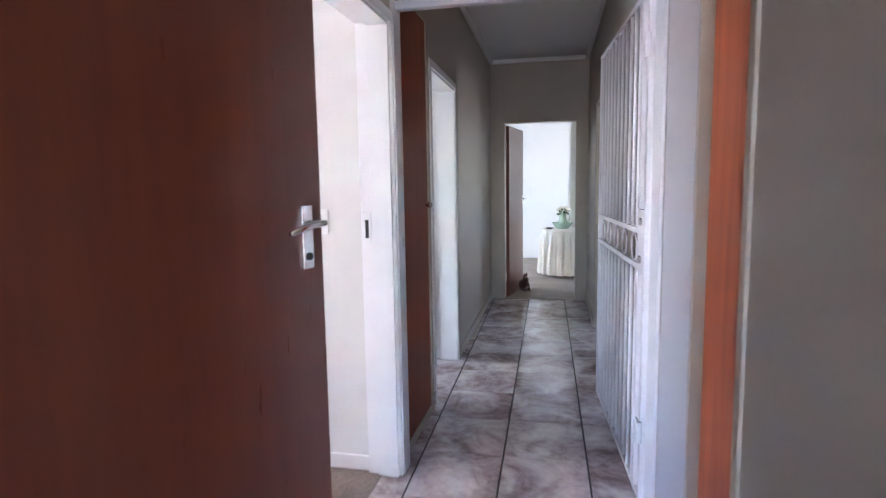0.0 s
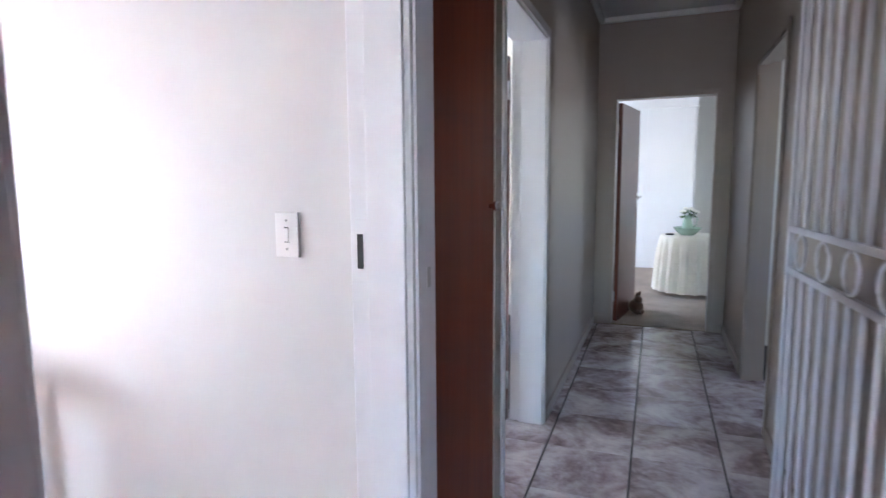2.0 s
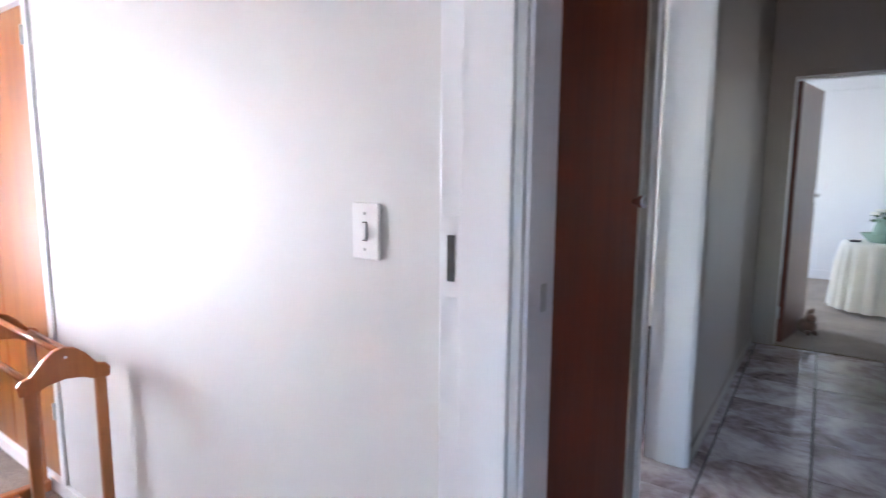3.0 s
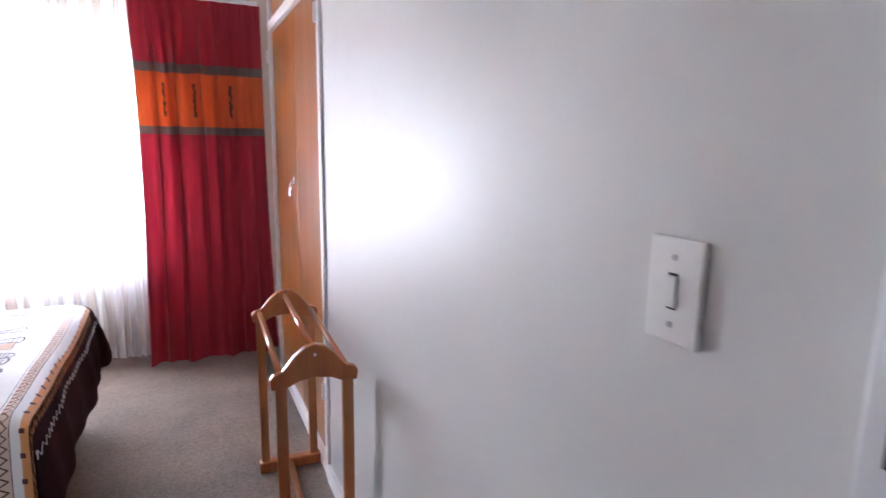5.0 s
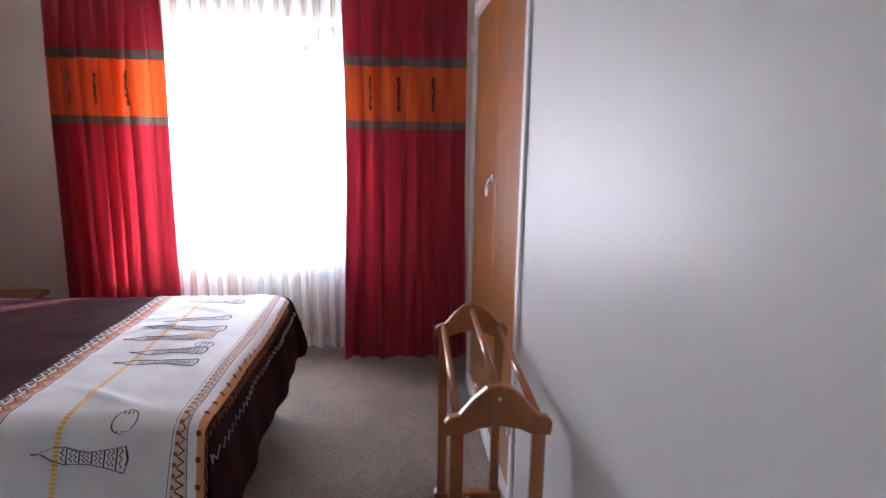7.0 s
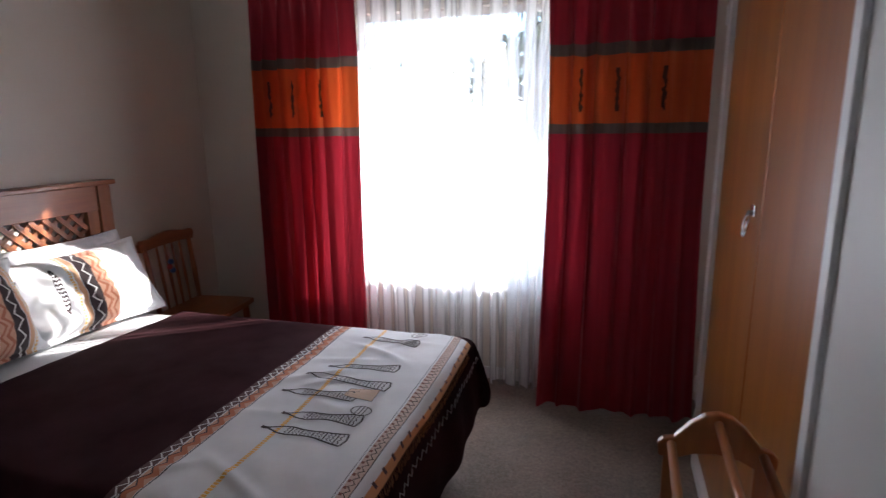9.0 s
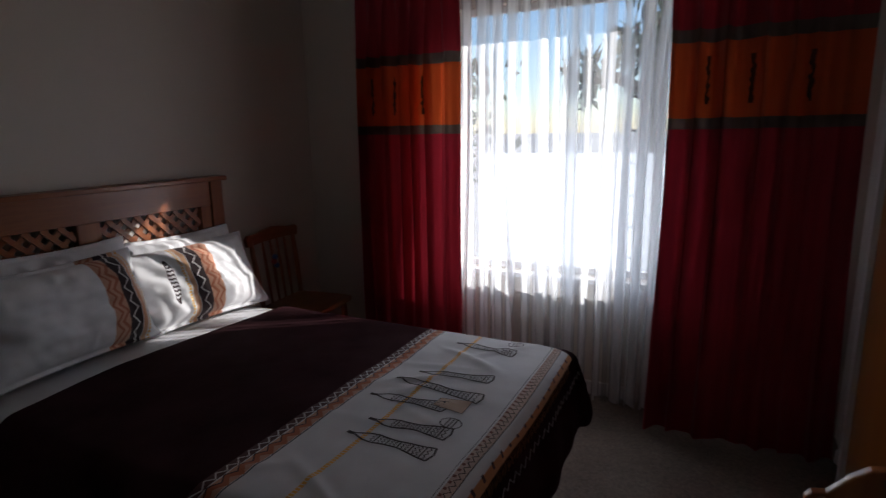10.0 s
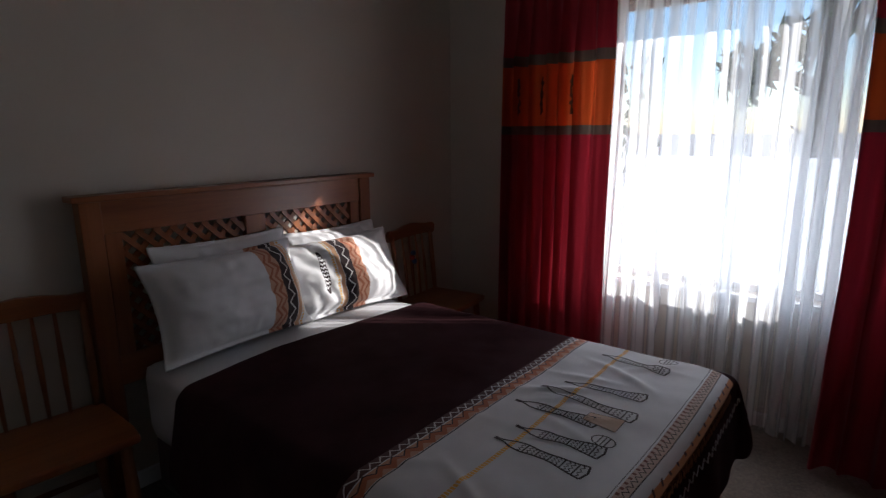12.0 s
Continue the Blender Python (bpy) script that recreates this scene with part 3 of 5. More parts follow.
def tile_floor(x0, x1, y0, y1, made={}):
    y = 3.915 - TY * 24
    while y < y1:
        a, c = max(y, y0), min(y + TY, y1)
        x = 0.085 - TX
        while c - a > 0.02 and x < x1:
            p, q = max(x, x0), min(x + TX, x1)
            if q - p > 0.02:
                key = (round(q - p, 3), round(c - a, 3))
                if key not in made:
                    made[key] = tile_mesh(*key)
                t = new("floor_tile", made[key])
                t.parent = floor
                t.matrix_local = LAID @ Matrix.Translation((p, a, 0))
            x += TX
        y += TY


# ---- doors and joinery ----


def lever_handle(parent, x, y, z, side, way, m=None):
    """A chrome plate and lever on a door's face at local x; side: -1 or 1 across y; way: the lever's direction along x."""
    bm = box(bmesh.new(), x - 0.021, x + 0.021, y, y + side * 0.009, z - 0.09, z + 0.065, 0.003)
    plate = part("handle_plate", bm, M_CHROME, parent, "chrome lever plate")
    bm = tube(bmesh.new(), [(x, y, z + 0.02), (x, y + side * 0.045, z + 0.02)], 0.009)
    yy = y + side * 0.048
    tube(bm, [(x - way * 0.012, yy, z + 0.022), (x + way * 0.03, yy, z + 0.022), (x + way * 0.08, yy + side * 0.004, z + 0.016), (x + way * 0.125, yy, z + 0.006)], 0.0095, 10, False, (0.9, 1, 0.9, 0.7))
    part("lever", bm, M_CHROME, plate, "", True)
    bm = tube(bmesh.new(), [(x, y + side * 0.009, z - 0.06), (x, y + side * 0.013, z - 0.06)], 0.010)
    part("keyhole", bm, M_DARK, plate)


def flush_door(name, m, width, label, material, height=2.03, handle=True, sides=(-1, 1), hz=1.24):
    """A leaf from its hinge edge along local x, 40 mm thick."""
    d = thing(name, m, label, "door")
    soften(part("leaf", bx(0, width, -0.02, 0.02, 0.008, height), material, d), 0.002)
    if handle:
        for s in sides:
            lever_handle(d, width - 0.072, s * 0.02, hz, s, -1)
        part("latch_plate", bx(width, width + 0.0015, -0.011, 0.011, hz - 0.08, hz + 0.08), M_STEEL, d, "steel latch plate")
    for z in (0.2, 1.8):
        part("hinge", tube(bmesh.new(), [(-0.006, 0.018, z), (-0.006, 0.018, z + 0.1)], 0.007), M_STEEL, d, "steel butt hinge", True)
    return d


# open leaf against the hall wall, standing a little off it
flush_door("hall_door", pose(0.045, 1.70, 0, 0, 0, 81.5), 0.81, "open dark red-brown varnished flush door with a chrome lever handle", M_MERANTI, hz=1.285)
flush_door("shut_hall_door", pose(1.312, 2.53, 0, 0, 0, 90), 0.775, "closed reddish varnished wooden door in the hall", M_REDWOOD, height=2.108, handle=False)
flush_door("far_door", pose(0.115, YE + 0.10, 0, 0, 0, 81), 0.735, "brown varnished door standing open into the far bedroom", M_MERANTI, height=2.09, hz=1.18)
flush_door("side_room_door", pose(-0.235, 5.435, 0, 0, 0, 174), 0.80, "brown varnished side room door, open inwards", M_MERANTI, hz=1.18)

# strike plates in the frames
st = thing("strike_plate", (-0.095, 3.622, 1.20), "white painted strike plate let into the bedroom door frame", "strike plate")
part("plate", bx(-0.022, 0.016, -0.002, 0.003, -0.075, 0.075, 0.001), M_WHITE, st)
part("slot", bx(-0.012, 0.004, -0.0035, -0.0005, -0.045, 0.04), M_DARK, st, "dark latch slot")
st2 = thing("strike_plate", (XR + 0.002, 5.779, 1.2), "steel strike plate in the passage door frame", "strike plate")
part("plate", bx(-0.012, 0.012, -0.001, 0.003, -0.06, 0.06), M_STEEL, st2)

# linen cupboard in the passage
lc = thing("linen_cupboard", (0, 3.79, 0), "narrow reddish-brown cupboard door let into the passage wall", "cupboard")
soften(part("door", bx(-0.03, 0.002, 0.025, 0.605, 0.05, 2.32), M_LINEN, lc), 0.002)
fr = bmesh.new()
for a in ((0.0, 0.025), (0.605, 0.627)):
    box(fr, -0.055, 0.008, a[0], a[1], 0.0, 2.358)
box(fr, -0.055, 0.008, 0.025, 0.605, 2.32, 2.358)
box(fr, -0.055, 0.008, 0.025, 0.605, 0.0, 0.05)
part("frame", fr, M_HALL, lc, "beige painted cupboard frame")
part("back", bx(-0.30, -0.29, 0.0, 0.627, 0.0, 2.35), M_LINEN, lc)
kb = lathe(bmesh.new(), [(0.008, 0), (0.008, 0.012), (0.017, 0.02), (0.019, 0.03), (0.012, 0.038)], 16)
bmesh.ops.rotate(kb, verts=kb.verts[:], matrix=Matrix.Rotation(radians(90), 3, "Y"))
bmesh.ops.translate(kb, verts=kb.verts[:], vec=(0.002, 0.553, 1.28))
part("knob", kb, M_CHROME, lc, "small round metal knob", True)

# ---- security gate ----
GB = 0.008
gf = thing("gate_frame", (0, 3.69, 0), "white steel security gate frame fixed across the passage", "gate frame")
part("post", bx(0.001, 0.047, -0.05, 0.055, 0.0, 2.215, 0.003), M_GATE, gf)
part("post", bx(XR - 0.021, XR - 0.009, -0.14, 0.11, 0.0, 2.215, 0.003), M_GATE, gf)
part("head_bar", bx(0.047, XR - 0.021, -0.02, 0.03, 2.178, 2.215, 0.003), M_GATE, gf)
part("strike_slot", bx(0.046, 0.049, 0.0, 0.02, 1.105, 1.155), M_STEEL, gf, "steel gate strike")
part("side_plate", bx(XR - 0.016, XR - 0.004, -0.35, -0.142, 0.0, 2.215, 0.002), M_GATE, gf)
gate = thing("security_gate", pose(1.124, 3.565, 0, 0, 0, 94.6), "white enamelled steel bar gate standing open along the wall", "gate")
GW, G0, G1 = 1.31, 0.02, 2.168
for x in (0.0, 0.12, GW):
    part("stile", bx(x - 0.012, x + 0.012, -0.012, 0.012, G0, G1, 0.002), M_GATE, gate)
for z in (G0 + 0.012, 1.03, 1.185, G1 - 0.012):
    part("rail", bx(0.132, GW - 0.012, -0.010, 0.010, z - 0.012, z + 0.012, 0.002), M_GATE, gate)
for z in (G0 + 0.012, G1 - 0.012):
    part("short_rail", bx(0.012, 0.108, -0.010, 0.010, z - 0.012, z + 0.012, 0.002), M_GATE, gate)
for k in range(11):
    x = 0.132 + (GW - 0.144) * (k + 0.5) / 11
    for a, c in ((G0 + 0.024, 1.018), (1.197, G1 - 0.024)):
        part("bar", tube(bmesh.new(), [(x, 0, a), (x, 0, c)], 0.0105, 8), M_GATE, gate, "", True)
for k in range(5):
    x = 0.132 + (GW - 0.144) * (k + 0.5) / 5
    ring = [(x + 0.058 * math.cos(2 * math.pi * q / 20), 0, 1.1075 + 0.062 * math.sin(2 * math.pi * q / 20)) for q in range(20)]
    part("ring", tube(bmesh.new(), ring, 0.006, 6, True), M_GATE, gate, "", True)
part("lock_box", bx(0.012, 0.108, -0.016, 0.012, 1.01, 1.28, 0.003), M_GATE, gate)
for z in (1.07, 1.229):
    part("lock_boss", tube(bmesh.new(), [(0.06, 0.010, z), (0.06, 0.022, z)], 0.016, 14), M_STEEL, gate, "round steel lock boss")
    part("lock_boss", tube(bmesh.new(), [(0.06, -0.016, z), (0.06, -0.022, z)], 0.016, 14), M_STEEL, gate, "round steel lock boss")
for z in (0.30, 1.88):
    hb = tube(bmesh.new(), [(-0.02, 0.018, z), (-0.02, 0.018, z + 0.09)], 0.012, 12)
    box(hb, -0.03, 0.06, 0.010, 0.018, z + 0.01, z + 0.08, 0.002)
    part("hinge", hb, M_GATE, gate, "white painted gate hinge")

# ---- bedroom: built-in cupboard ----
cup = thing("built_in_cupboard", (0, YS, 0), "built-in cupboard with golden varnished doors and white frame", "cupboard")
ZT = 1.985
fr = bmesh.new()
box(fr, -2.072, -2.03, -0.012, 0.05, 0, H - 0.004, 0.003)
box(fr, -3.30, -3.27, -0.006, 0.089, 0, H - 0.004, 0.003)
box(fr, -3.27, -2.072, -0.008, 0.05, ZT, ZT + 0.05, 0.003)
box(fr, -3.27, -2.072, -0.008, 0.05, 0.0, 0.06, 0.003)
part("frame", fr, M_WHITE, cup, "white painted frame")
part("carcass", bx(-3.27, -2.072, 0.045, 0.06, 0, H - 0.004), M_OAK, cup)
for a, c in ((-3.266, -2.637), (-2.633, -2.076)):
    dr = soften(part("door", bx(a + 0.001, c - 0.001, 0.012, 0.038, 0.066, ZT - 0.004), M_OAK, cup), 0.002)
    soften(part("upper_door", bx(a + 0.001, c - 0.001, 0.012, 0.038, ZT + 0.055, H - 0.03), M_OAK, cup), 0.002)
    if a < -3:
        hd = bmesh.new()
        box(hd, -2.742, -2.698, 0.006, 0.012, 1.19, 1.225, 0.002)
        part("handle_plate", hd, M_CHROME, dr)
        drop = [(-2.72 + 0.020 * math.cos(q), -0.008 + 0.004 * math.sin(q), 1.170 + 0.042 * math.sin(q)) for q in (math.pi * (0.95 + 1.1 * k / 12) for k in range(13))]
        drop = [(-2.739, 0.002, 1.205)] + drop + [(-2.701, 0.002, 1.205)]
        part("drop_handle", tube(bmesh.new(), drop, 0.0045, 8), M_CHROME, dr, "curved chrome drop handle", True)
for x in (-3.272, -2.068):
    for z in (0.35, 1.82):
        part("hinge", tube(bmesh.new(), [(x, -0.016, z), (x, -0.016, z + 0.07)], 0.006, 8), M_WHITE, cup)

# light switch
sw = thing("light_switch", (-0.342, YS, 1.229), "white plastic light switch plate with one rocker and two screws", "light switch")
part("plate", bx(-0.037, 0.037, -0.009, 0, -0.06, 0.06, 0.0035), M_PLATE, sw)
part("rocker", bx(-0.0075, 0.0075, -0.013, -0.009, -0.018, 0.018, 0.002), M_PLATE, sw)
part("rocker_gap", bx(-0.0068, 0.0068, -0.0095, -0.0088, -0.0205, 0.0205), M_DARK, sw)
for z in (-0.038, 0.038):
    part("screw", tube(bmesh.new(), [(0, -0.009, z), (0, -0.0105, z)], 0.0035, 10), M_STEEL, sw)

# ---- window ----
WY0, WY1, WZ0, WZ1 = 1.84, 3.08, 0.66, 2.085
win = thing("window_1", (XW - 0.08, 0, 0), "white steel window behind the sheer curtain", "window", kind="structure")
wf = bmesh.new()
for y in (WY0, WY1 - 0.035, 2.82 - 0.0175):
    box(wf, -0.02, 0.02, y, y + 0.035, WZ0, WZ1, 0.002)
for z in (WZ0, WZ1 - 0.035):
    box(wf, -0.019, 0.019, WY0 + 0.035, WY1 - 0.035, z, z + 0.035)
part("window_frame", wf, M_WHITE, win)
for a, c in ((WY0 + 0.035, 2.8025), (2.8375, WY1 - 0.035)):
    g = part("pane", bx(-0.002, 0.002, a, c, WZ0 + 0.035, WZ1 - 0.035), M_GLASS, win)
    g.visible_shadow = False
part("window_sill", bx(0.021, 0.12, WY0 - 0.04, WY1 + 0.04, WZ0 - 0.028, WZ0 - 0.002, 0.004), M_WHITE, win)

# ---- curtains ----


def gathered(name, y0, y1, z0, z1, x, folds, depth, seed, material, label, category, nv=40, flare=0.05, over=0.0, per=14, wild=1.0, back=0.0):
    """A hanging cloth gathered into folds, tighter at the top."""
    rnd = random.Random(seed)
    ph = [rnd.uniform(0, 6.28) for _ in range(8)]
    amp = [rnd.uniform(0.7, 1.3) for _ in range(folds + 2)]

    def f(u, v):
        z = z1 + (z0 - z1) * v
        down = min(1.0, max(0.0, (v - 0.03) * 7))
        w = u + wild * (0.030 * math.sin(5.5 * u + ph[0]) + 0.016 * math.sin(13 * u + ph[1] + 1.2 * v) * down + (0.012 * math.sin(31 * u + ph[7] + 0.8 * v) if wild > 1 else 0))
        t = 2 * math.pi * folds * w
        k = u * folds
        a = depth * (amp[int(k)] * (1 - k % 1) + amp[int(k) + 1] * (k % 1)) * (0.30 + 0.70 * down) * (0.85 + 0.3 * v)
        a *= 0.75 + 0.45 * math.sin(4 * u + 2.2 * v + ph[5])
        dx = a * math.sin(t + 0.9 * math.sin(2.6 * v + ph[2])) + 0.24 * a * math.sin(2.3 * t + ph[3] + 2.5 * v)
        if v < 0.05:
            dx += 0.004 * math.sin(t * 3)
        mid = (y0 + y1) / 2
        spread = 1 - 0.03 * math.sin(math.pi * min(1, v * 1.3)) + flare * v * v
        y = mid + (u - 0.5) * (y1 - y0) * spread + over * a * math.cos(t) + 0.010 * math.sin(5 * v + ph[6]) * (u - 0.3)
        zz = z + (0.008 * math.sin(t * 0.5 + ph[4]) if v == 1 else 0)
        dx -= back * max(0.0, (0.07 - u) / 0.07)
        return (x + dx, y, zz)
    bm = sheet(f, folds * per, nv)
    return whole(part(name, bm, material, None, "", True), label, category)


def curtain(y0, y1, seed, label):
    c = gathered("curtain", y0, y1, 0.025, 2.19, -3.63, 7, 0.034, seed, M_CURTAIN, label, "curtain", 60, 0.02 if y0 < 2 else 0.10, 0.5, 20, 1.0, 0.22 if y0 < 2 else 0.0)
    rnd = random.Random(seed)
    for q in range(3):    # worn dark motifs on the orange band
        yy = y0 + (y1 - y0) * (0.24 + 0.24 * q + rnd.uniform(-0.03, 0.03))
        wid = [rnd.uniform(0.003, 0.010) for _ in range(12)]
        off = [rnd.uniform(-0.004, 0.004) for _ in range(12)]
        bm = sheet(lambda u, v: (-3.588 + 0.002 * math.sin(9 * v), yy + off[int(v * 10.99)] + (u - 0.5) * 2 * wid[int(v * 10.99)], 1.715 - 0.19 * v), 2, 22)
        part("motif", bm, M_MOTIF, c, "dark printed spindle motif", True)
    return c


curtain(2.950, 3.657, 3, "red floor-length curtain with an orange band, beside the cupboard")
curtain(1.325, 1.975, 5, "red floor-length curtain with an orange band, drawn open")
gathered("sheer_curtain", 1.45, 3.5, 0.05, 2.17, -3.76, 30, 0.020, 11, M_SHEER, "white sheer voile curtain hanging across the window", "sheer curtain", 30, 0.0, 1.25, 18, 1.3)
rail = thing("curtain_rail", (-3.66, 0, 2.20), "white curtain rail above the window", "curtain rail")
part("track", bx(-0.01, 0.01, 1.22, 3.65, 0.0, 0.022, 0.003), M_WHITE, rail)
part("track", bx(-0.11, -0.09, 1.45, 3.15, -0.01, 0.012, 0.003), M_WHITE, rail)
for y in (1.4, 2.4, 3.5):
    part("bracket", bx(-0.26, 0.0, y, y + 0.02, 0.022, 0.034), M_WHITE, rail)
tie = thing("pull_cord", (-3.66, 3.722, 0.02), "white pull cord hanging at the curtain's end", "cord")
part("cord", tube(bmesh.new(), [(0, 0, 0.05), (0.003, 0, 0.8), (0, 0, 2.17)], 0.003, 6), M_WHITE, tie, "", True)
part("tassel", lathe(bmesh.new(), [(0.004, 0.06), (0.011, 0.05), (0.014, 0.0), (0.006, -0.012)], 12), M_WHITE, tie, "", True)

# ---- bed ----
BX0, BX1, BY0, BY1, BZ = -3.06, -1.785, 0.89, 2.71, 0.585
bed = thing("bed", ((BX0 + BX1) / 2, BY0, 0), "double bed with a dark base and white sheet", "bed")
MX = (BX0 + BX1) / 2
b0 = part("base", bx(BX0 - MX + 0.03, BX1 - MX - 0.03, 0.02, BY1 - BY0 - 0.09, 0.06, 0.27, 0.02), M_VALANCE, bed, "dark cloth covered base")
mt = part("mattress", bx(BX0 - MX + 0.015, BX1 - MX - 0.015, 0.0, BY1 - BY0 - 0.06, 0.27, BZ - 0.004, 0.055), M_SHEET, bed, "mattress in a white sheet", True)
for x in (BX0 - MX + 0.10, BX1 - MX - 0.10):
    for y in (0.1, BY1 - BY0 - 0.10):
        part("leg", lathe(bmesh.new(), [(0.034, 0.004), (0.038, 0.02), (0.038, 0.105)], 14, (x, y, 0)), M_DARK, bed)


def drape(x, y, lift, hang_side, hang_foot, x0, x1, y1, r=0.05):
    """Place of a cloth point that lies on the bed and bends over its edges; x and y run on past the edges along the cloth."""
    z = BZ + lift
    px, py = x, y
    over = max(x0 - x, x - x1, 0.0)
    foot = max(y - y1, 0.0)
    side = -1 if x < x0 else 1

    def bend(s):
        if s <= 0:
            return 0.0, 0.0
        q = r * math.pi / 2
        if s < q:
            a = s / r
            return r * math.sin(a), r * (1 - math.cos(a))
        return r, r + (s - q)
    ox, dz1 = bend(over)
    oy, dz2 = bend(foot)
    if over > 0:
        px = (x0 if side < 0 else x1) + side * ox
    if foot > 0:
        py = y1 + oy
    return px, py, z, dz1, dz2


def throw_at(u, v):
    """The plum throw: it hangs over both sides and the foot, in loose folds."""
    x = BX0 - 0.30 + u * (BX1 - BX0 + 0.60)
    y = 1.235 + 0.05 * max(0.0, (u - 0.6) / 0.4) * (1 - v) + v * (BY1 + 0.34 - 1.235)
    head = 0.02 * math.sin(7 * u)
    over, foot = max(BX0 + 0.03 - x, x - BX1 + 0.03, 0.0), max(y - BY1 + 0.04, 0.0)
    if over and foot:                       # rounded hanging corner
        far = math.hypot(over, foot)
        pull = max(over, foot) / far
        x += (over - over * pull) * (1 if x < -2.3 else -1)
        y -= foot - foot * pull
    y += head * (1 - v)
    px, py, z, d1, d2 = drape(x, y, 0.006, 0, 0, BX0 + 0.03, BX1 - 0.03, BY1 - 0.04)
    d = max(d1, d2) + 0.2 * min(d1, d2)
    wave = 0.018 * math.sin(9.0 * y + 1.0) if d1 > 0.05 else 0.0
    wfoot = 0.010 * math.sin(9.0 * x + 0.5) + 0.006 * math.sin(23 * x) if d2 > 0.05 else 0.0
    k1, k2 = min(1, d1 / 0.25), min(1, d2 / 0.25)
    px += ((0.07 if x > -2.3 else 0.02) + wave) * k1 * (1 if x > -2.3 else -1)
    py += (0.035 + wfoot) * k2
    if d1 and d2:
        px += 0.03 * k2 * (1 if x > -2.3 else -1)
        py += 0.03 * k1
    ripple = 0.004 * noise.noise(Vector((x * 3, y * 3, 0.3))) + 0.003 * noise.noise(Vector((x * 9, y * 9, 1)))
    crown = 0.012 * math.sin(math.pi * min(1, max(0, (px - BX0) / (BX1 - BX0))))
    return (px, py, max(0.03, z - d + (ripple + crown if d < 0.02 else ripple)))


throw = whole(part("bed_throw", sheet(throw_at, 120, 110), M_THROW, None, "", True), "dark plum throw spread over the bed, hanging at its sides", "throw")
soften_mod = throw.modifiers.new("thick", "SOLIDIFY")
soften_mod.thickness, soften_mod.offset = 0.004, -1

zz = []
for k in range(65):      # pale zigzag stitching along the throw's hanging foot
    u = 0.13 + 0.74 * k / 64
    zz.append(Vector(throw_at(u, 0.862 + (0.013 if k % 2 else 0.0))) + Vector((0, 0.004, 0.001)))
part("stitching", tube(bmesh.new(), zz, 0.0011, 4), M_SHEET, throw, "pale zigzag stitching")

RY0, RL, RW = 2.112, 0.61, 1.60


rnd_fold = random.Random(12)
FOLDS = [(BX0 + 0.15 + 1.1 * rnd_fold.random(), RY0 + 0.05 + 0.45 * rnd_fold.random(), rnd_fold.uniform(-0.6, 0.9), rnd_fold.uniform(0.06, 0.16), rnd_fold.uniform(0.003, 0.008)) for _ in range(16)]


def runner_at(u, v):
    x = -3.0 + u * RW
    y = RY0 + v * RL + 0.010 * math.sin(5 * u)
    px, py, z, d1, d2 = drape(x, y, 0.020, 0, 0, BX0 + 0.03, BX1 - 0.03, BY1 - 0.045, 0.045)
    d = max(d1, d2) + 0.2 * min(d1, d2)
    k1, k2 = min(1, d1 / 0.2), min(1, d2 / 0.2)
    px += (0.014 * min(1, d1 / 0.02) + ((0.085 if x > -2.3 else 0.026) + 0.012 * math.sin(10 * y)) * k1) * (1 if x > -2.3 else -1)
    py += 0.014 * min(1, d2 / 0.02) + (0.045 + 0.010 * math.sin(9.0 * x + 0.5)) * k2
    if d1 and d2:
        px += 0.03 * k2
        py += 0.02 * k1
    crease = 0.007 * noise.noise(Vector((x * 4, y * 6, 5.0))) + 0.002 * noise.noise(Vector((x * 14, y * 14, 2)))
    for fx, fy, fa, fl, fh in FOLDS:
        s = (x - fx) * math.cos(fa) + (y - fy) * math.sin(fa)
        l = (y - fy) * math.cos(fa) - (x - fx) * math.sin(fa)
        crease += fh * math.exp(-(s / 0.016) ** 2 - (l / fl) ** 2)
    crown = 0.012 * math.sin(math.pi * min(1, max(0, (px - BX0) / (BX1 - BX0))))
    return (px, py, z - d + crease + (crown if d < 0.02 else 0))


runner = whole(part("bed_runner", sheet(runner_at, 130, 60, lambda u, v: (u * RW, v * RL)), M_RUNNER, None, "", True), "white bed runner with printed borders across the foot of the bed", "bed runner")


def on_runner(x, y, lift=0.002):
    """The runner's surface at metres along it (from its far end) and metres from its head edge."""
    p = Vector(runner_at(x / RW, y / RL))
    return p + Vector((0, 0, lift))


def stroke(bm, pts, w=0.0022):
    """A flat printed line over the runner."""
    ps = [on_runner(*p) for p in pts]
    left, right = [], []
    for i, p in enumerate(ps):
        d = (ps[min(i + 1, len(ps) - 1)] - ps[max(i - 1, 0)])
        s = Vector((-d.y, d.x, 0))
        s = s.normalized() * w if s.length > 1e-6 else Vector((w, 0, 0))
        left.append(bm.verts.new(p + s))
        right.append(bm.verts.new(p - s))
    for i in range(len(ps) - 1):
        bm.faces.new((left[i], left[i + 1], right[i + 1], right[i]))


